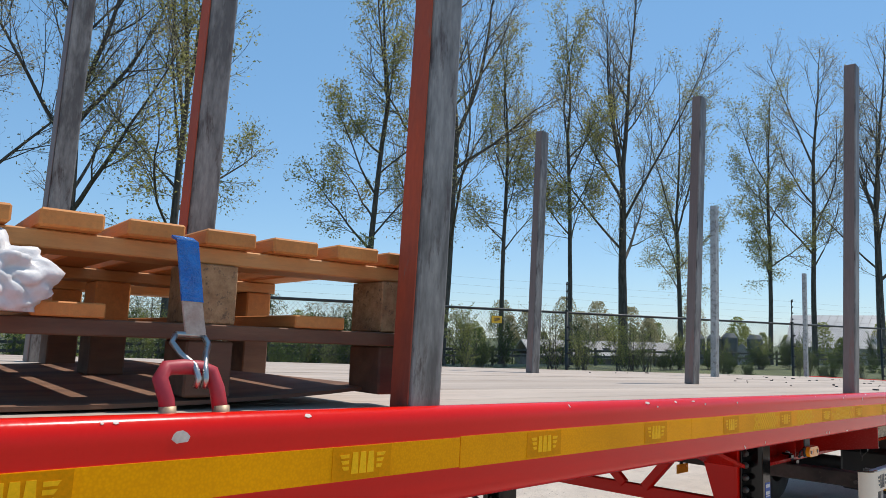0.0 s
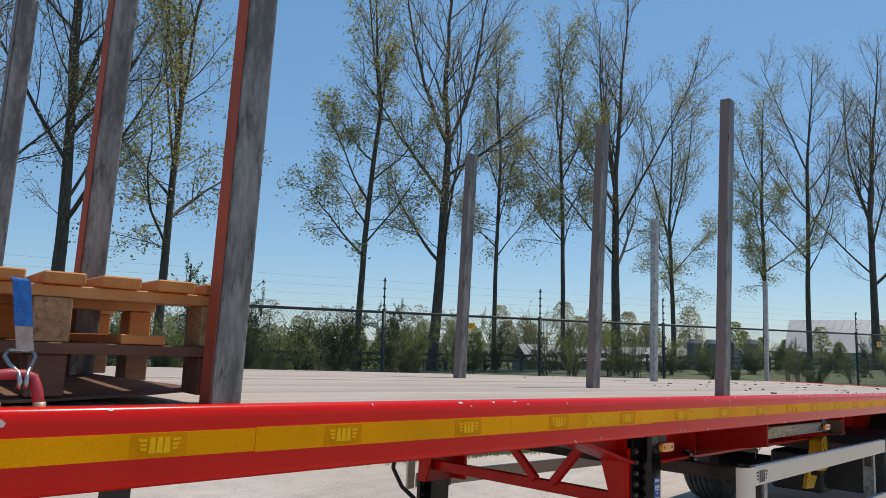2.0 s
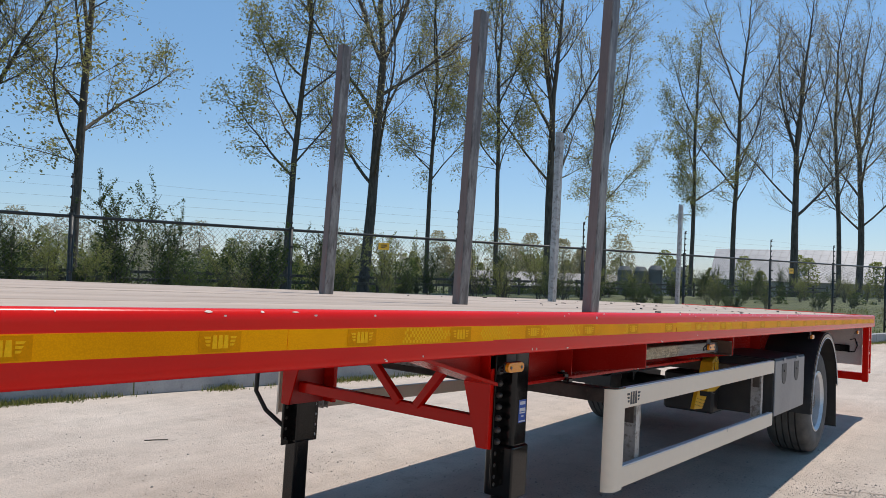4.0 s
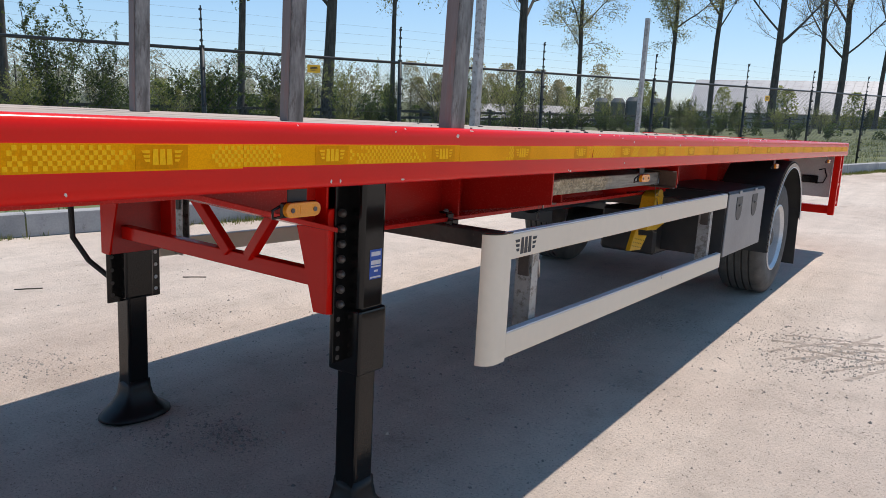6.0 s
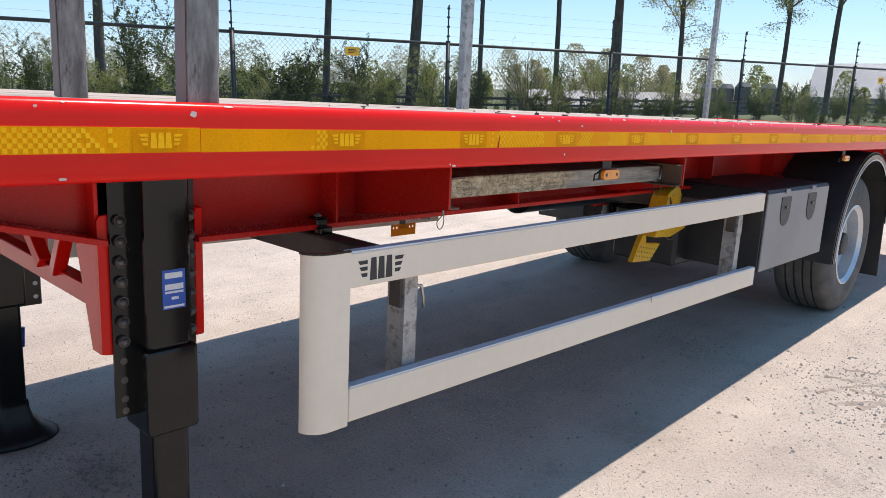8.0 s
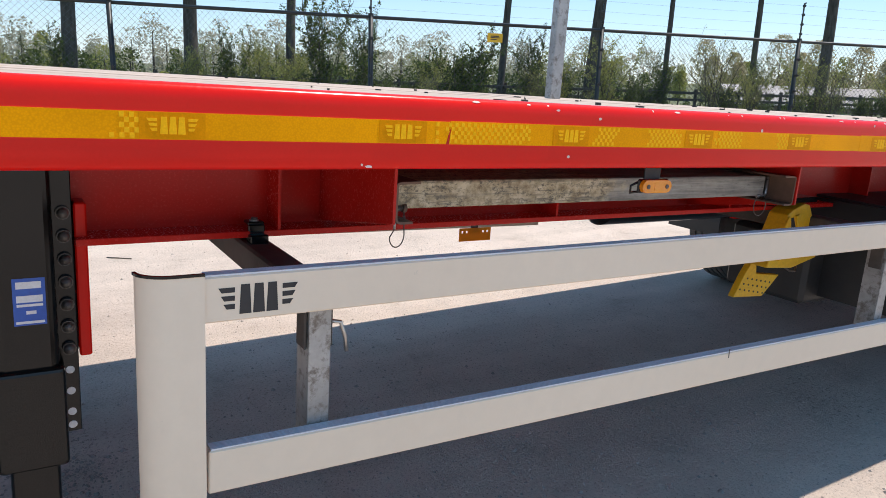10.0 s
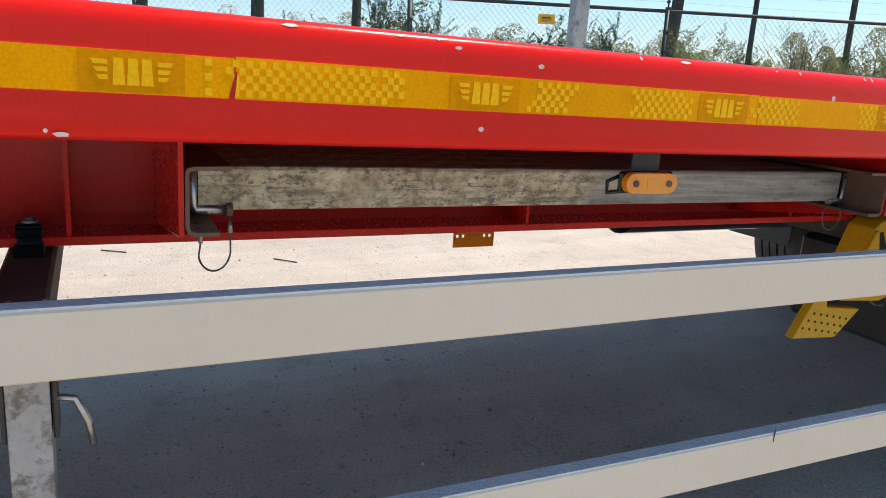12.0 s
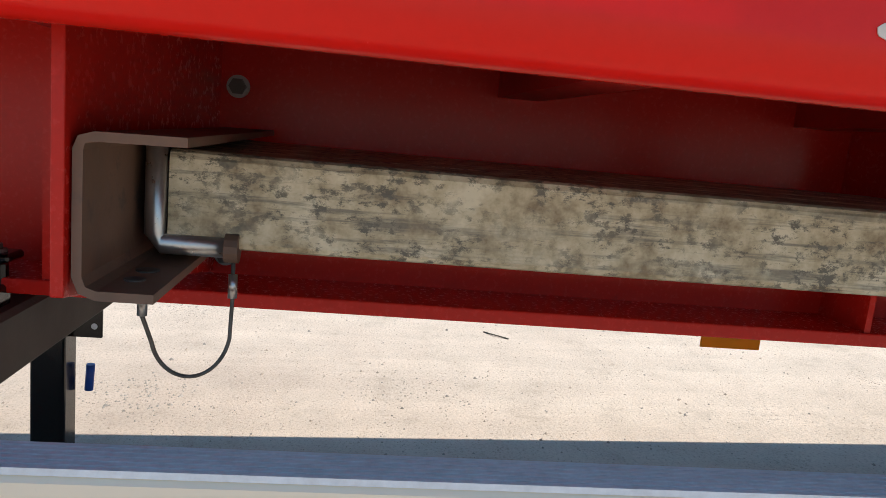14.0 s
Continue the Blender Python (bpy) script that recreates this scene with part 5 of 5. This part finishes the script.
# side marker lamps under the rave
def marker(y, z, flip=False):
    x = mirror_x(-0.038) if flip else -0.038
    s = -1 if flip else 1
    b = box(x - s * 0.012, x - s * 0.016, y - 0.03, y + 0.03, z + 0.008, 1.41)
    lamp = part("side_marker_lamp", b, BLACK_DUSTY, trailer, "amber side marker lamp on a small bracket")
    body = box(x - s * 0.012, x - s * 0.002, y - 0.058, y + 0.058, z - 0.019, z + 0.019, 0.004)
    part("base", body, BLACK, lamp)
    n = 8
    out = [(y + 0.038 + 0.018 * math.cos(a), z + 0.018 * math.sin(a)) for a in [-math.pi / 2 + math.pi * i / n for i in range(n + 1)]]
    out += [(y - 0.038 + 0.018 * math.cos(a), z + 0.018 * math.sin(a)) for a in [math.pi / 2 + math.pi * i / n for i in range(n + 1)]]
    part("lens", prism(out, 0, x - s * 0.003, x + s * 0.012, 0.002), AMBER, lamp, "amber lens")
    for dy in (-0.036, 0.036):
        part("screw", disc((x + s * 0.0125, y + dy, z), 0.006, 0.003, 0, 10), BOLT, lamp)
    box_mark = box(x + s * 0.0120, x + s * 0.0126, y - 0.012, y + 0.012, z - 0.010, z + 0.010)
    part("lens_mark", box_mark, AMBER, lamp)
    part("lamp_cable", tube([(x - s * 0.01, y - 0.055, z + 0.01), (x - s * 0.015, y - 0.075, z), (x - s * 0.02, y - 0.07, z - 0.02), (x - s * 0.02, y - 0.04, z - 0.018)], 0.0035, 6), BLACK, lamp)


for y in (0.9, 3.183, 5.432, 8.33, 10.9):
    marker(y, 1.348)
    marker(y, 1.348, True)
hb = box(-1.872, -1.866, 6.003, 6.207, 0.756, 0.800)
box(-1.872, -1.866, 6.003, 6.207, 0.814, 0.828, bm=hb)
for a_, b_ in ((6.003, 6.015), (6.029, 6.043), (6.057, 6.150), (6.164, 6.178), (6.192, 6.207)):
    box(-1.872, -1.866, a_, b_, 0.800, 0.814, bm=hb)
part("hanging_plate", hb, AMBER_SHEET, trailer, "amber plastic plate with holes hanging under the far beam")
part("reflector_strap", box(-1.885, -1.873, 6.085, 6.125, 0.80, 1.17), BLACK, trailer)

# stowage pockets, outriggers and the stowed tube's pin
for y, s, bare in ((4.692, 1, RAW), (6.252, -1, RAW)):
    c_line = [(y + s * 0.048, 1.250), (y + s * 0.014, 1.250), (y + s * 0.004, 1.254), (y, 1.264), (y, 1.341), (y + s * 0.003, 1.349), (y + s * 0.012, 1.352), (y + s * 0.065, 1.353)]
    pk = part("stowage_pocket", prism(strip(c_line, 0.006 * -s), 0, -0.148, -0.575), bare, trailer, "bare steel channel pocket for a stowed tube")
    for hx_, hr in ((-0.185, 0.007), (-0.215, 0.008)):
        part("pocket_hole", disc((hx_, y + s * 0.026, 1.2565), hr, 0.001, 2, 14), BOLT, pk)
    part("outrigger", prism([(-0.600, 1.176), (-0.600, 1.49), (-0.142, 1.49), (-0.142, 1.252)], 1, min(y - s * 0.010, y - s * 0.002), max(y - s * 0.010, y - s * 0.002), 0.001), RED_SHADED, trailer, "red outrigger plate")
pin = part("locking_pin", tube([(-0.250, 4.713, 1.349), (-0.250, 4.713, 1.277), (-0.250, 4.718, 1.270), (-0.250, 4.765, 1.270)], 0.0080, 12), BRIGHT, trailer, "bright steel locking pin on a wire loop")
part("pin_head", disc((-0.250, 4.769, 1.270), 0.0115, 0.010, 1, 14), RAW, pin)
loop = [(-0.20, 4.720, 1.252), (-0.20, 4.719, 1.228)] + [(-0.225 - 0.02 * (a - 190) / 165, 4.745 + 0.0262 * math.cos(radians(a)), 1.207 + 0.034 * math.sin(radians(a))) for a in range(190, 355, 8)] + [(-0.248, 4.771, 1.230), (-0.250, 4.770, 1.266)]
part("wire_loop", tube(loop, 0.0016, 6), STEEL_CABLE, pin, "thin steel wire loop")
for p, q in (((-0.20, 4.7195, 1.248), (-0.20, 4.719, 1.228)), ((-0.249, 4.7705, 1.250), (-0.247, 4.771, 1.232))):
    part("ferrule", tube([p, q], 0.0035, 8), BRIGHT, pin)
pin2 = part("locking_pin", tube([(-0.250, 6.238, 1.338), (-0.250, 6.238, 1.277), (-0.250, 6.233, 1.270), (-0.250, 6.19, 1.268)], 0.0065, 8), BRIGHT, trailer)
loop = [(-0.238, 6.20 + 0.033 * math.cos(radians(a)), 1.235 + 0.036 * math.sin(radians(a))) for a in range(0, 360, 20)]
part("wire_loop", tube(loop, 0.0016, 6, closed=True), STEEL_CABLE, pin2)


# ---- loose things on the trailer ----
def hollow(w, d, h, t, lip=True):
    """A square tube standing from 0 to h."""
    b = bmesh.new()
    rows = []
    for z in (0, h):
        for ww, dd in ((w / 2, d / 2), (w / 2 - t, d / 2 - t)):
            rows.append([b.verts.new((sx * ww, sy * dd, z)) for sx, sy in ((1, 1), (-1, 1), (-1, -1), (1, -1))])
    for i in range(4):
        j = (i + 1) % 4
        b.faces.new((rows[0][i], rows[0][j], rows[2][j], rows[2][i]))
        b.faces.new((rows[1][j], rows[1][i], rows[3][i], rows[3][j]))
        b.faces.new((rows[2][i], rows[2][j], rows[3][j], rows[3][i]))
        b.faces.new((rows[0][j], rows[0][i], rows[1][i], rows[1][j]))
    bmesh.ops.recalc_face_normals(b, faces=b.faces)
    edges = [e for e in b.edges if abs(e.verts[0].co.z - e.verts[1].co.z) > h / 2]
    bmesh.ops.bevel(b, geom=edges, offset=0.006, segments=2, affect="EDGES", profile=0.5)
    return b


def stake(x, y, label, mat, red=None, out=0.0, back=0.0, h=1.49, w=0.050, d=0.072):
    """A square stake on the deck, leaning out to the side and back to the rear by degrees."""
    st = root("stake", label, "stake", ROOT @ pose(x, y, 1.5455, -back, out), group="stakes on the deck")
    part("upright", hollow(w, d, h, 0.005), mat, st)
    if red:
        part("red_face", box(-w / 2 + 0.004, w / 2 - 0.004, -d / 2 - 0.0035, -d / 2 - 0.0005, 0.002, h - 0.002, 0.001), red, st, "differently weathered front face")
    return st


for x, out in ((-0.047, 0.6), (-0.84, 0.6)):
    stake(x, 1.105, "weathered grey steel stake with a rusty red face", STAKE, STAKE_RED, out)
stake(-1.80, 1.099, "dark brown-grey steel stake behind the pallet", STAKE, STAKE_BROWN)
for x, out, back in ((-0.052, 1.7, -0.4), (-0.772, 1.75, -0.5), (-1.756, 0.0, 1.0)):
    stake(x, 3.812, "weathered brown-grey steel stake upright on the deck", STAKE, STAKE_BROWN, out, back)
stake(-1.736, 6.447, "galvanised grey steel stake standing upright on the deck", ZINC)
stake(-2.50, 11.55, "galvanised grey steel stake standing near the trailer's rear", ZINC)

# Front tube is stowed; three unseen ones behind it are added to block light.
for x in (-0.286, -0.364, -0.442, -0.520):
    stowed = root("stowed_stake", "stained galvanised tube in the pockets; the hind three added to block light", "stake", ROOT @ pose(x, 4.722, 1.304, -90, 0, 0), group="stowed tubes")
    part("tube", hollow(0.076, 0.072, 1.50, 0.005), TUBE, stowed)
    part("end_plug", box(-0.031, 0.031, -0.029, 0.029, 0.004, 0.008), BLACK, stowed)

# wheel chock in its holder
ch = root("wheel_chock", "yellow plastic wheel chock hanging in its holder", "wheel chock", ROOT)
body = [(6.555, 0.935), (6.612, 1.074), (6.643, 1.152), (6.672, 1.172), (6.745, 1.198), (6.785, 1.190), (6.860, 1.072), (6.895, 0.958), (6.73, 0.922)]
wedge = part("wedge", prism(body, 0, -0.495, -0.405, 0.006), YELLOW, ch)
part("rib_slot", prism([(6.655, 1.136), (6.680, 1.142), (6.745, 1.03), (6.725, 0.99), (6.70, 1.03)], 0, -0.4065, -0.4030), BLACK_DUSTY, ch)
part("rib", prism([(6.600, 1.060), (6.640, 1.145), (6.652, 1.148), (6.695, 1.00), (6.62, 0.96)], 0, -0.407, -0.396, 0.003), YELLOW, ch)
part("rib", prism([(6.690, 1.150), (6.712, 1.155), (6.80, 1.03), (6.75, 1.01)], 0, -0.407, -0.396, 0.003), YELLOW, ch)
blade = part("tread_plate", prism([(6.470, 0.798), (6.524, 0.895), (6.555, 0.938), (6.590, 0.938), (6.600, 0.890), (6.760, 0.872), (6.663, 0.785)], 0, -0.505, -0.475, 0.003), YELLOW, ch)
for i in range(6):
    for j in range(3):
        part("grip_hole", disc((-0.4745, 6.545 + i * 0.031 - j * 0.020, 0.874 - i * 0.006 - j * 0.022), 0.0045, 0.002, 0, 8), LOGO_DARK, blade)
part("chock_chain", tube([(-0.43, 6.70, 0.93), (-0.42, 6.74, 0.905), (-0.42, 6.78, 0.90), (-0.43, 6.80, 0.93)], 0.004, 6), STEEL_CABLE, ch)
part("holder", box(-0.600, -0.41, 6.64, 6.84, 1.200, 1.222, 0.003), BLACK, ch, "black chock holder")


def pallet():
    """Two tiers of blocks and stringers under a deck of boards, lying a little askew."""
    p = root("pallet", "fresh wooden pallet with chip blocks lying on the deck", "pallet", ROOT @ pose(-0.135, 0.79, 0.0, 0.9, 0, -9))
    for x in (-0.08, -0.66, -1.12):
        for y0, y1 in ((-0.40, -0.335), (-0.015, 0.055), (0.318, 0.378)):
            part("foot_block", box(x - 0.05, x + 0.05, y0, y1, 1.562, 1.644, 0.003), WOOD_BROWN_SHADED, p)
        part("bottom_board", box(x - 0.055, x + 0.055, -0.55, 0.385, 1.645, 1.668, 0.002), WOOD_BROWN_SHADED, p)
        for y0, y1 in ((-0.40, -0.335), (-0.015, 0.055), (0.318, 0.378)):
            if x > -0.1 and y0 > -0.1:
                part("block", box(x - 0.05, x + 0.05, y0, y1, 1.669, 1.757, 0.002), CHIPBLOCK, p, "pressed wood-chip block")
            else:
                part("block", box(x - 0.05, x + 0.05, y0, y1, 1.669, 1.757, 0.003), WOOD, p)
        part("stringer", box(x - 0.05, x + 0.045, -0.55, 0.39, 1.758, 1.782, 0.002), WOOD_Y, p)
    for i in range(9):
        y0 = 0.395 - 0.108 * i
        part("top_board", box(-1.20 + random.uniform(-0.01, 0.01), -0.008 + random.uniform(-0.008, 0.012), y0 - 0.078, y0, 1.783, 1.807, 0.003), WOOD, p)
    for y0 in (-0.22, 0.15):
        part("bottom_cross_board", box(-1.15, -0.02, y0, y0 + 0.09, 1.669, 1.689, 0.002), WOOD, p)
    return p


pallet()
warp = bmesh.new()
wr = []
for i in range(11):
    y = -0.05 + 0.118 * i
    z = 1.5475 + 0.026 * max(0, (y - 0.55) / 0.58) ** 2
    wr.append([warp.verts.new((x, y, z + dz)) for x, dz in ((-0.17, 0), (-1.25, 0), (-1.25, 0.006), (-0.17, 0.006))])
for a_, b_ in zip(wr, wr[1:]):
    for j in range(4):
        warp.faces.new((a_[j], a_[(j + 1) % 4], b_[(j + 1) % 4], b_[j]))
warp.faces.new(wr[0])
warp.faces.new(wr[-1][::-1])
bmesh.ops.recalc_face_normals(warp, faces=warp.faces)
solid("anti_slip_board", warp, WOOD_BROWN_SHADED, "thin warped dark brown board under the pallet", "board", ROOT)


def crumpled():
    b = bmesh.new()
    bmesh.ops.create_icosphere(b, subdivisions=5, radius=1)
    for v in b.verts:
        d = v.co.normalized()
        fold = abs(noise.noise(d * 2.1 + Vector((3, 1, 7)))) * 0.42 + abs(noise.noise(d * 4.6)) * 0.14
        v.co = d * (0.74 + noise.noise(d * 1.3) * 0.22 + fold)
        v.co.x, v.co.y, v.co.z = v.co.x * 0.060, v.co.y * 0.088, max(v.co.z, -0.62) * 0.062
    for f in b.faces:
        f.smooth = True
    return b


solid("crumpled_sheet", crumpled(), CLOTH, "crumpled white plastic sheet stuffed between the pallet boards", "sheet", ROOT @ pose(-0.19, 0.487, 1.707))


def strap():
    s = root("lashing_strap", "blue sleeved lashing strap hooked to a red ring", "strap", ROOT)
    def leaning(b):
        for v in b.verts:
            v.co.y += 0.012 + (1.735 - v.co.z) * 0.13
        return b
    line = [(-0.122, 1.781), (-0.108, 1.776), (-0.104, 1.74), (-0.099, 1.695)]
    part("sleeve", leaning(prism(strip(line, 0.004), 1, 0.685, 0.716)), STRAP_BLUE, s, "shiny blue plastic sleeve")
    line = [(-0.100, 1.695), (-0.096, 1.67), (-0.092, 1.650)]
    part("webbing", leaning(prism(strip(line, 0.004), 1, 0.686, 0.715)), WEBBING, s, "frayed pale webbing")
    for sgn in (-1, 1):
        part("hook_wire", tube([(-0.092, 0.716 + sgn * 0.020, 1.650), (-0.088, 0.716 + sgn * 0.026, 1.640), (-0.074, 0.714 + sgn * 0.018, 1.626), (-0.050, 0.712 + sgn * 0.007, 1.612), (-0.040, 0.711 + sgn * 0.005, 1.596), (-0.044, 0.711 + sgn * 0.006, 1.585)], 0.0042, 8), BRIGHT, s)
    part("hook_bar", tube([(-0.092, 0.696, 1.651), (-0.092, 0.737, 1.651)], 0.004, 8), BRIGHT, s)
    return s


strap()
lr = part("lashing_ring", tube([(-0.040, 0.672, 1.540), (-0.044, 0.668, 1.57), (-0.050, 0.660, 1.596), (-0.055, 0.669, 1.608), (-0.057, 0.693, 1.610), (-0.057, 0.716, 1.609), (-0.055, 0.731, 1.604), (-0.049, 0.738, 1.583), (-0.040, 0.745, 1.540)], 0.010, 10), RING_RED, trailer, "faded red lashing ring standing up from the rave")
for y in (0.6705, 0.7435):
    part("ring_foot", tube([(-0.0402, y, 1.541), (-0.0425, y - 0.001, 1.562)], 0.0108, 10), BRASS, lr, "bare brassy foot of the ring")
# grit and small leaves lying on the deck
gr = random.Random(77)
lit = bmesh.new()
for i in range(70):
    x, y, size = gr.uniform(-2.3, -0.15), gr.uniform(4.6, 11.5), gr.choice((0.005, 0.007, 0.011, 0.018))
    a = gr.uniform(0, 6.28)
    leaf = [(x + size * k * math.cos(a + q), y + size * k * math.sin(a + q)) for q, k in ((0, 1.0), (1.2, 0.5), (2.4, 0.6), (3.3, 1.0), (4.5, 0.45), (5.4, 0.6))]
    prism(leaf, 2, 1.5462, 1.5462 + 0.004 + size * gr.uniform(0.05, 0.3), bm=lit)
solid("deck_litter", lit, BLACK_DUSTY, "small dark leaves and grit scattered on the deck", "litter", ROOT, kind="stuff")


# ---- ground litter ----
def stones(name, label, seed, spots, mat, lo, hi):
    r = random.Random(seed)
    v, f = [], []
    for cx, cy, rx, ry, n in spots:
        for _ in range(n):
            x, y = r.gauss(cx, rx), r.gauss(cy, ry)
            s = r.uniform(lo, hi) * (1 if r.random() < 0.9 else 1.8)
            i = len(v)
            a = r.uniform(0, 6.28)
            for k in range(5):
                q = a + k * 1.2566
                v.append((x + s * math.cos(q) * r.uniform(0.7, 1.2), y + s * math.sin(q) * r.uniform(0.7, 1.2), -0.002))
            v.append((x + r.uniform(-0.3, 0.3) * s, y + r.uniform(-0.3, 0.3) * s, s * r.uniform(0.5, 0.9)))
            f += [(i + k, i + (k + 1) % 5, i + 5) for k in range(5)]
    ob = mesh_thing(name, v, f, mat)
    return tagged(ob, label, "stones", kind="stuff")


GRAVEL = worn("fine_pale_gravel", (0.26, 0.22, 0.18), (0.50, 0.43, 0.36), 0.9, 0, 9, 60, bump=0.1)
STONE = worn("grey_grit_stones", (0.20, 0.185, 0.165), (0.34, 0.315, 0.28), 0.9, 0, 4, 40, bump=0.2)


stones("yard_grit", "small grey stones and grit lying on the yard", 51, [
    (-3.04, 4.0, 0.16, 0.12, 130), (-1.47, 4.08, 0.12, 0.08, 320), (0.40, 7.6, 0.28, 0.45, 380), (0.72, 7.3, 0.25, 0.3, 180), (0.5, 6.6, 0.5, 0.6, 120),
    (-0.93, 5.72, 0.12, 0.12, 60), (-1.74, 3.86, 0.12, 0.12, 90), (-3.2, 5.2, 0.18, 0.25, 110), (-3.18, 3.8, 0.12, 0.12, 80), (-0.7, 6.7, 0.12, 0.15, 70),
    (-4.5, 5.6, 1.8, 2.2, 420), (-1.0, 5.5, 0.9, 1.8, 220), (1.0, 7.0, 0.8, 2.0, 240),
    (-0.9, 6.2, 0.6, 0.7, 320), (-1.4, 5.2, 0.6, 0.5, 240), (0.55, 7.7, 0.18, 0.16, 320), (0.62, 7.3, 0.16, 0.18, 320), (0.85, 7.5, 0.16, 0.14, 200),
], STONE, 0.003, 0.010)
stones("yard_gravel", "fine pale gravel scattered over the yard", 52, [
    (-1.0, 4.5, 2.2, 2.2, 9000), (0.6, 6.5, 1.2, 2.5, 6000), (-4.0, 6.0, 1.6, 2.5, 4000),
], GRAVEL, 0.0018, 0.0048)


stones("yard_pebbles", "loose pale pebbles lying about the yard", 53, [
    (-1.2, 5.0, 1.5, 1.8, 1700), (0.7, 6.2, 0.9, 1.6, 900), (-3.8, 5.5, 1.5, 2.2, 1100), (-1.2, 3.2, 0.9, 0.7, 500),
], GRAVEL, 0.0035, 0.0075)
stones("shaded_grit", "dark crumbs of dirt and grit under the trailer", 54, [
    (-1.3, 6.2, 0.7, 1.3, 1500), (-1.1, 4.4, 0.7, 0.8, 700), (-0.4, 5.2, 0.4, 0.8, 400), (0.5, 7.6, 0.5, 0.5, 500),
], STONE, 0.0025, 0.0065)


for p, q in (((-4.35, 5.77), (-4.20, 5.91)), ((-4.95, 4.60), (-4.83, 4.77))):
    mid = ((p[0] + q[0]) / 2 + 0.01, (p[1] + q[1]) / 2 - 0.01, 0.009)
    solid("fallen_stick", tube([(*p, 0.004), mid, (*q, 0.005)], 0.005, 6), BARK, "thin dry stick lying on the yard", "stick")


def ruts():
    """Low crumbled ridges of dried mud where tyres have turned."""
    r = random.Random(71)
    v, f = [], []
    for x0, y0, ln, turn_, bend in RUTS:
        a, x, y = radians(turn_), x0, y0
        n = int(ln / 0.035)
        base = len(v)
        for i in range(n + 1):
            w, h = r.uniform(0.012, 0.034), r.uniform(0.002, 0.009)
            nx, ny = -math.sin(a), math.cos(a)
            ox, oy = r.gauss(0, 0.007), r.gauss(0, 0.007)
            for k, z in ((-1, -0.002), (r.uniform(-0.3, 0.3), h), (1, -0.002)):
                v.append((x + ox + nx * w * k, y + oy + ny * w * k, z))
            x, y, a = x + math.cos(a) * 0.035, y + math.sin(a) * 0.035, a + bend * 0.035 + r.gauss(0, 0.05)
        for i in range(n):
            for k in (0, 1):
                q = base + 3 * i + k
                f.append((q, q + 1, q + 4, q + 3))
    return tagged(mesh_thing("mud_ruts", v, f, MUD), "crumbled dry mud ridges left by turning tyres", "mud", kind="stuff")


MUD = worn("dry_brown_mud", (0.26, 0.21, 0.165), (0.40, 0.335, 0.275), 0.95, 0, 14, 80, bump=0.6, bump_dist=0.006)
# x, y, length, heading in degrees, bend in radians a metre
RUTS = [(0.28, 7.25, 1.0, 62, -0.5), (0.40, 7.15, 0.9, 55, -0.3), (0.52, 7.2, 1.1, 66, -0.6), (0.66, 7.05, 0.9, 58, -0.2), (0.30, 7.75, 0.7, 30, -0.3),
        (0.25, 7.55, 0.8, 20, 0.2), (0.42, 7.45, 0.8, 12, 0.3), (0.80, 7.0, 0.8, 70, -0.5), (0.66, 7.6, 0.7, 5, 0.4)]
ruts()


def tufts(seed, count):
    """Grass and weeds along the kerb's foot and over the verge."""
    w = Wood(seed)
    r = w.r
    clumps = [(r.uniform(-12, 45), r.uniform(0.08, 0.5)) for _ in range(90)]
    for i in range(count):
        if i % 3:
            c, wide = r.choice(clumps)
            base = by_fence(r.gauss(c, wide), 0.40 + abs(r.gauss(0, 0.09)), 0)
            hh = r.uniform(0.02, 0.10)
        else:
            base = by_fence(r.uniform(-12, 45), r.uniform(-9, 0.2), VERGE)
            hh = r.uniform(0.08, 0.26)
        for _ in range(5):
            x, y, z = base.x + r.gauss(0, 0.03), base.y + r.gauss(0, 0.03), base.z - 0.005
            a, q = r.uniform(0, 6.28), r.uniform(0.1, 0.5)
            k = len(w.lv)
            dx, dy = math.cos(a), math.sin(a)
            wd = 0.006
            w.lv += [(x - dy * wd, y + dx * wd, z), (x + dy * wd, y - dx * wd, z), (x + dx * hh * q, y + dy * hh * q, z + hh)]
            w.lf.append((k, k + 1, k + 2))
    return tagged(mesh_thing("verge_grass", w.lv, w.lf, GRASS), "tufts of grass along the kerb and verge", "grass", kind="stuff")


tufts(61, 9000)
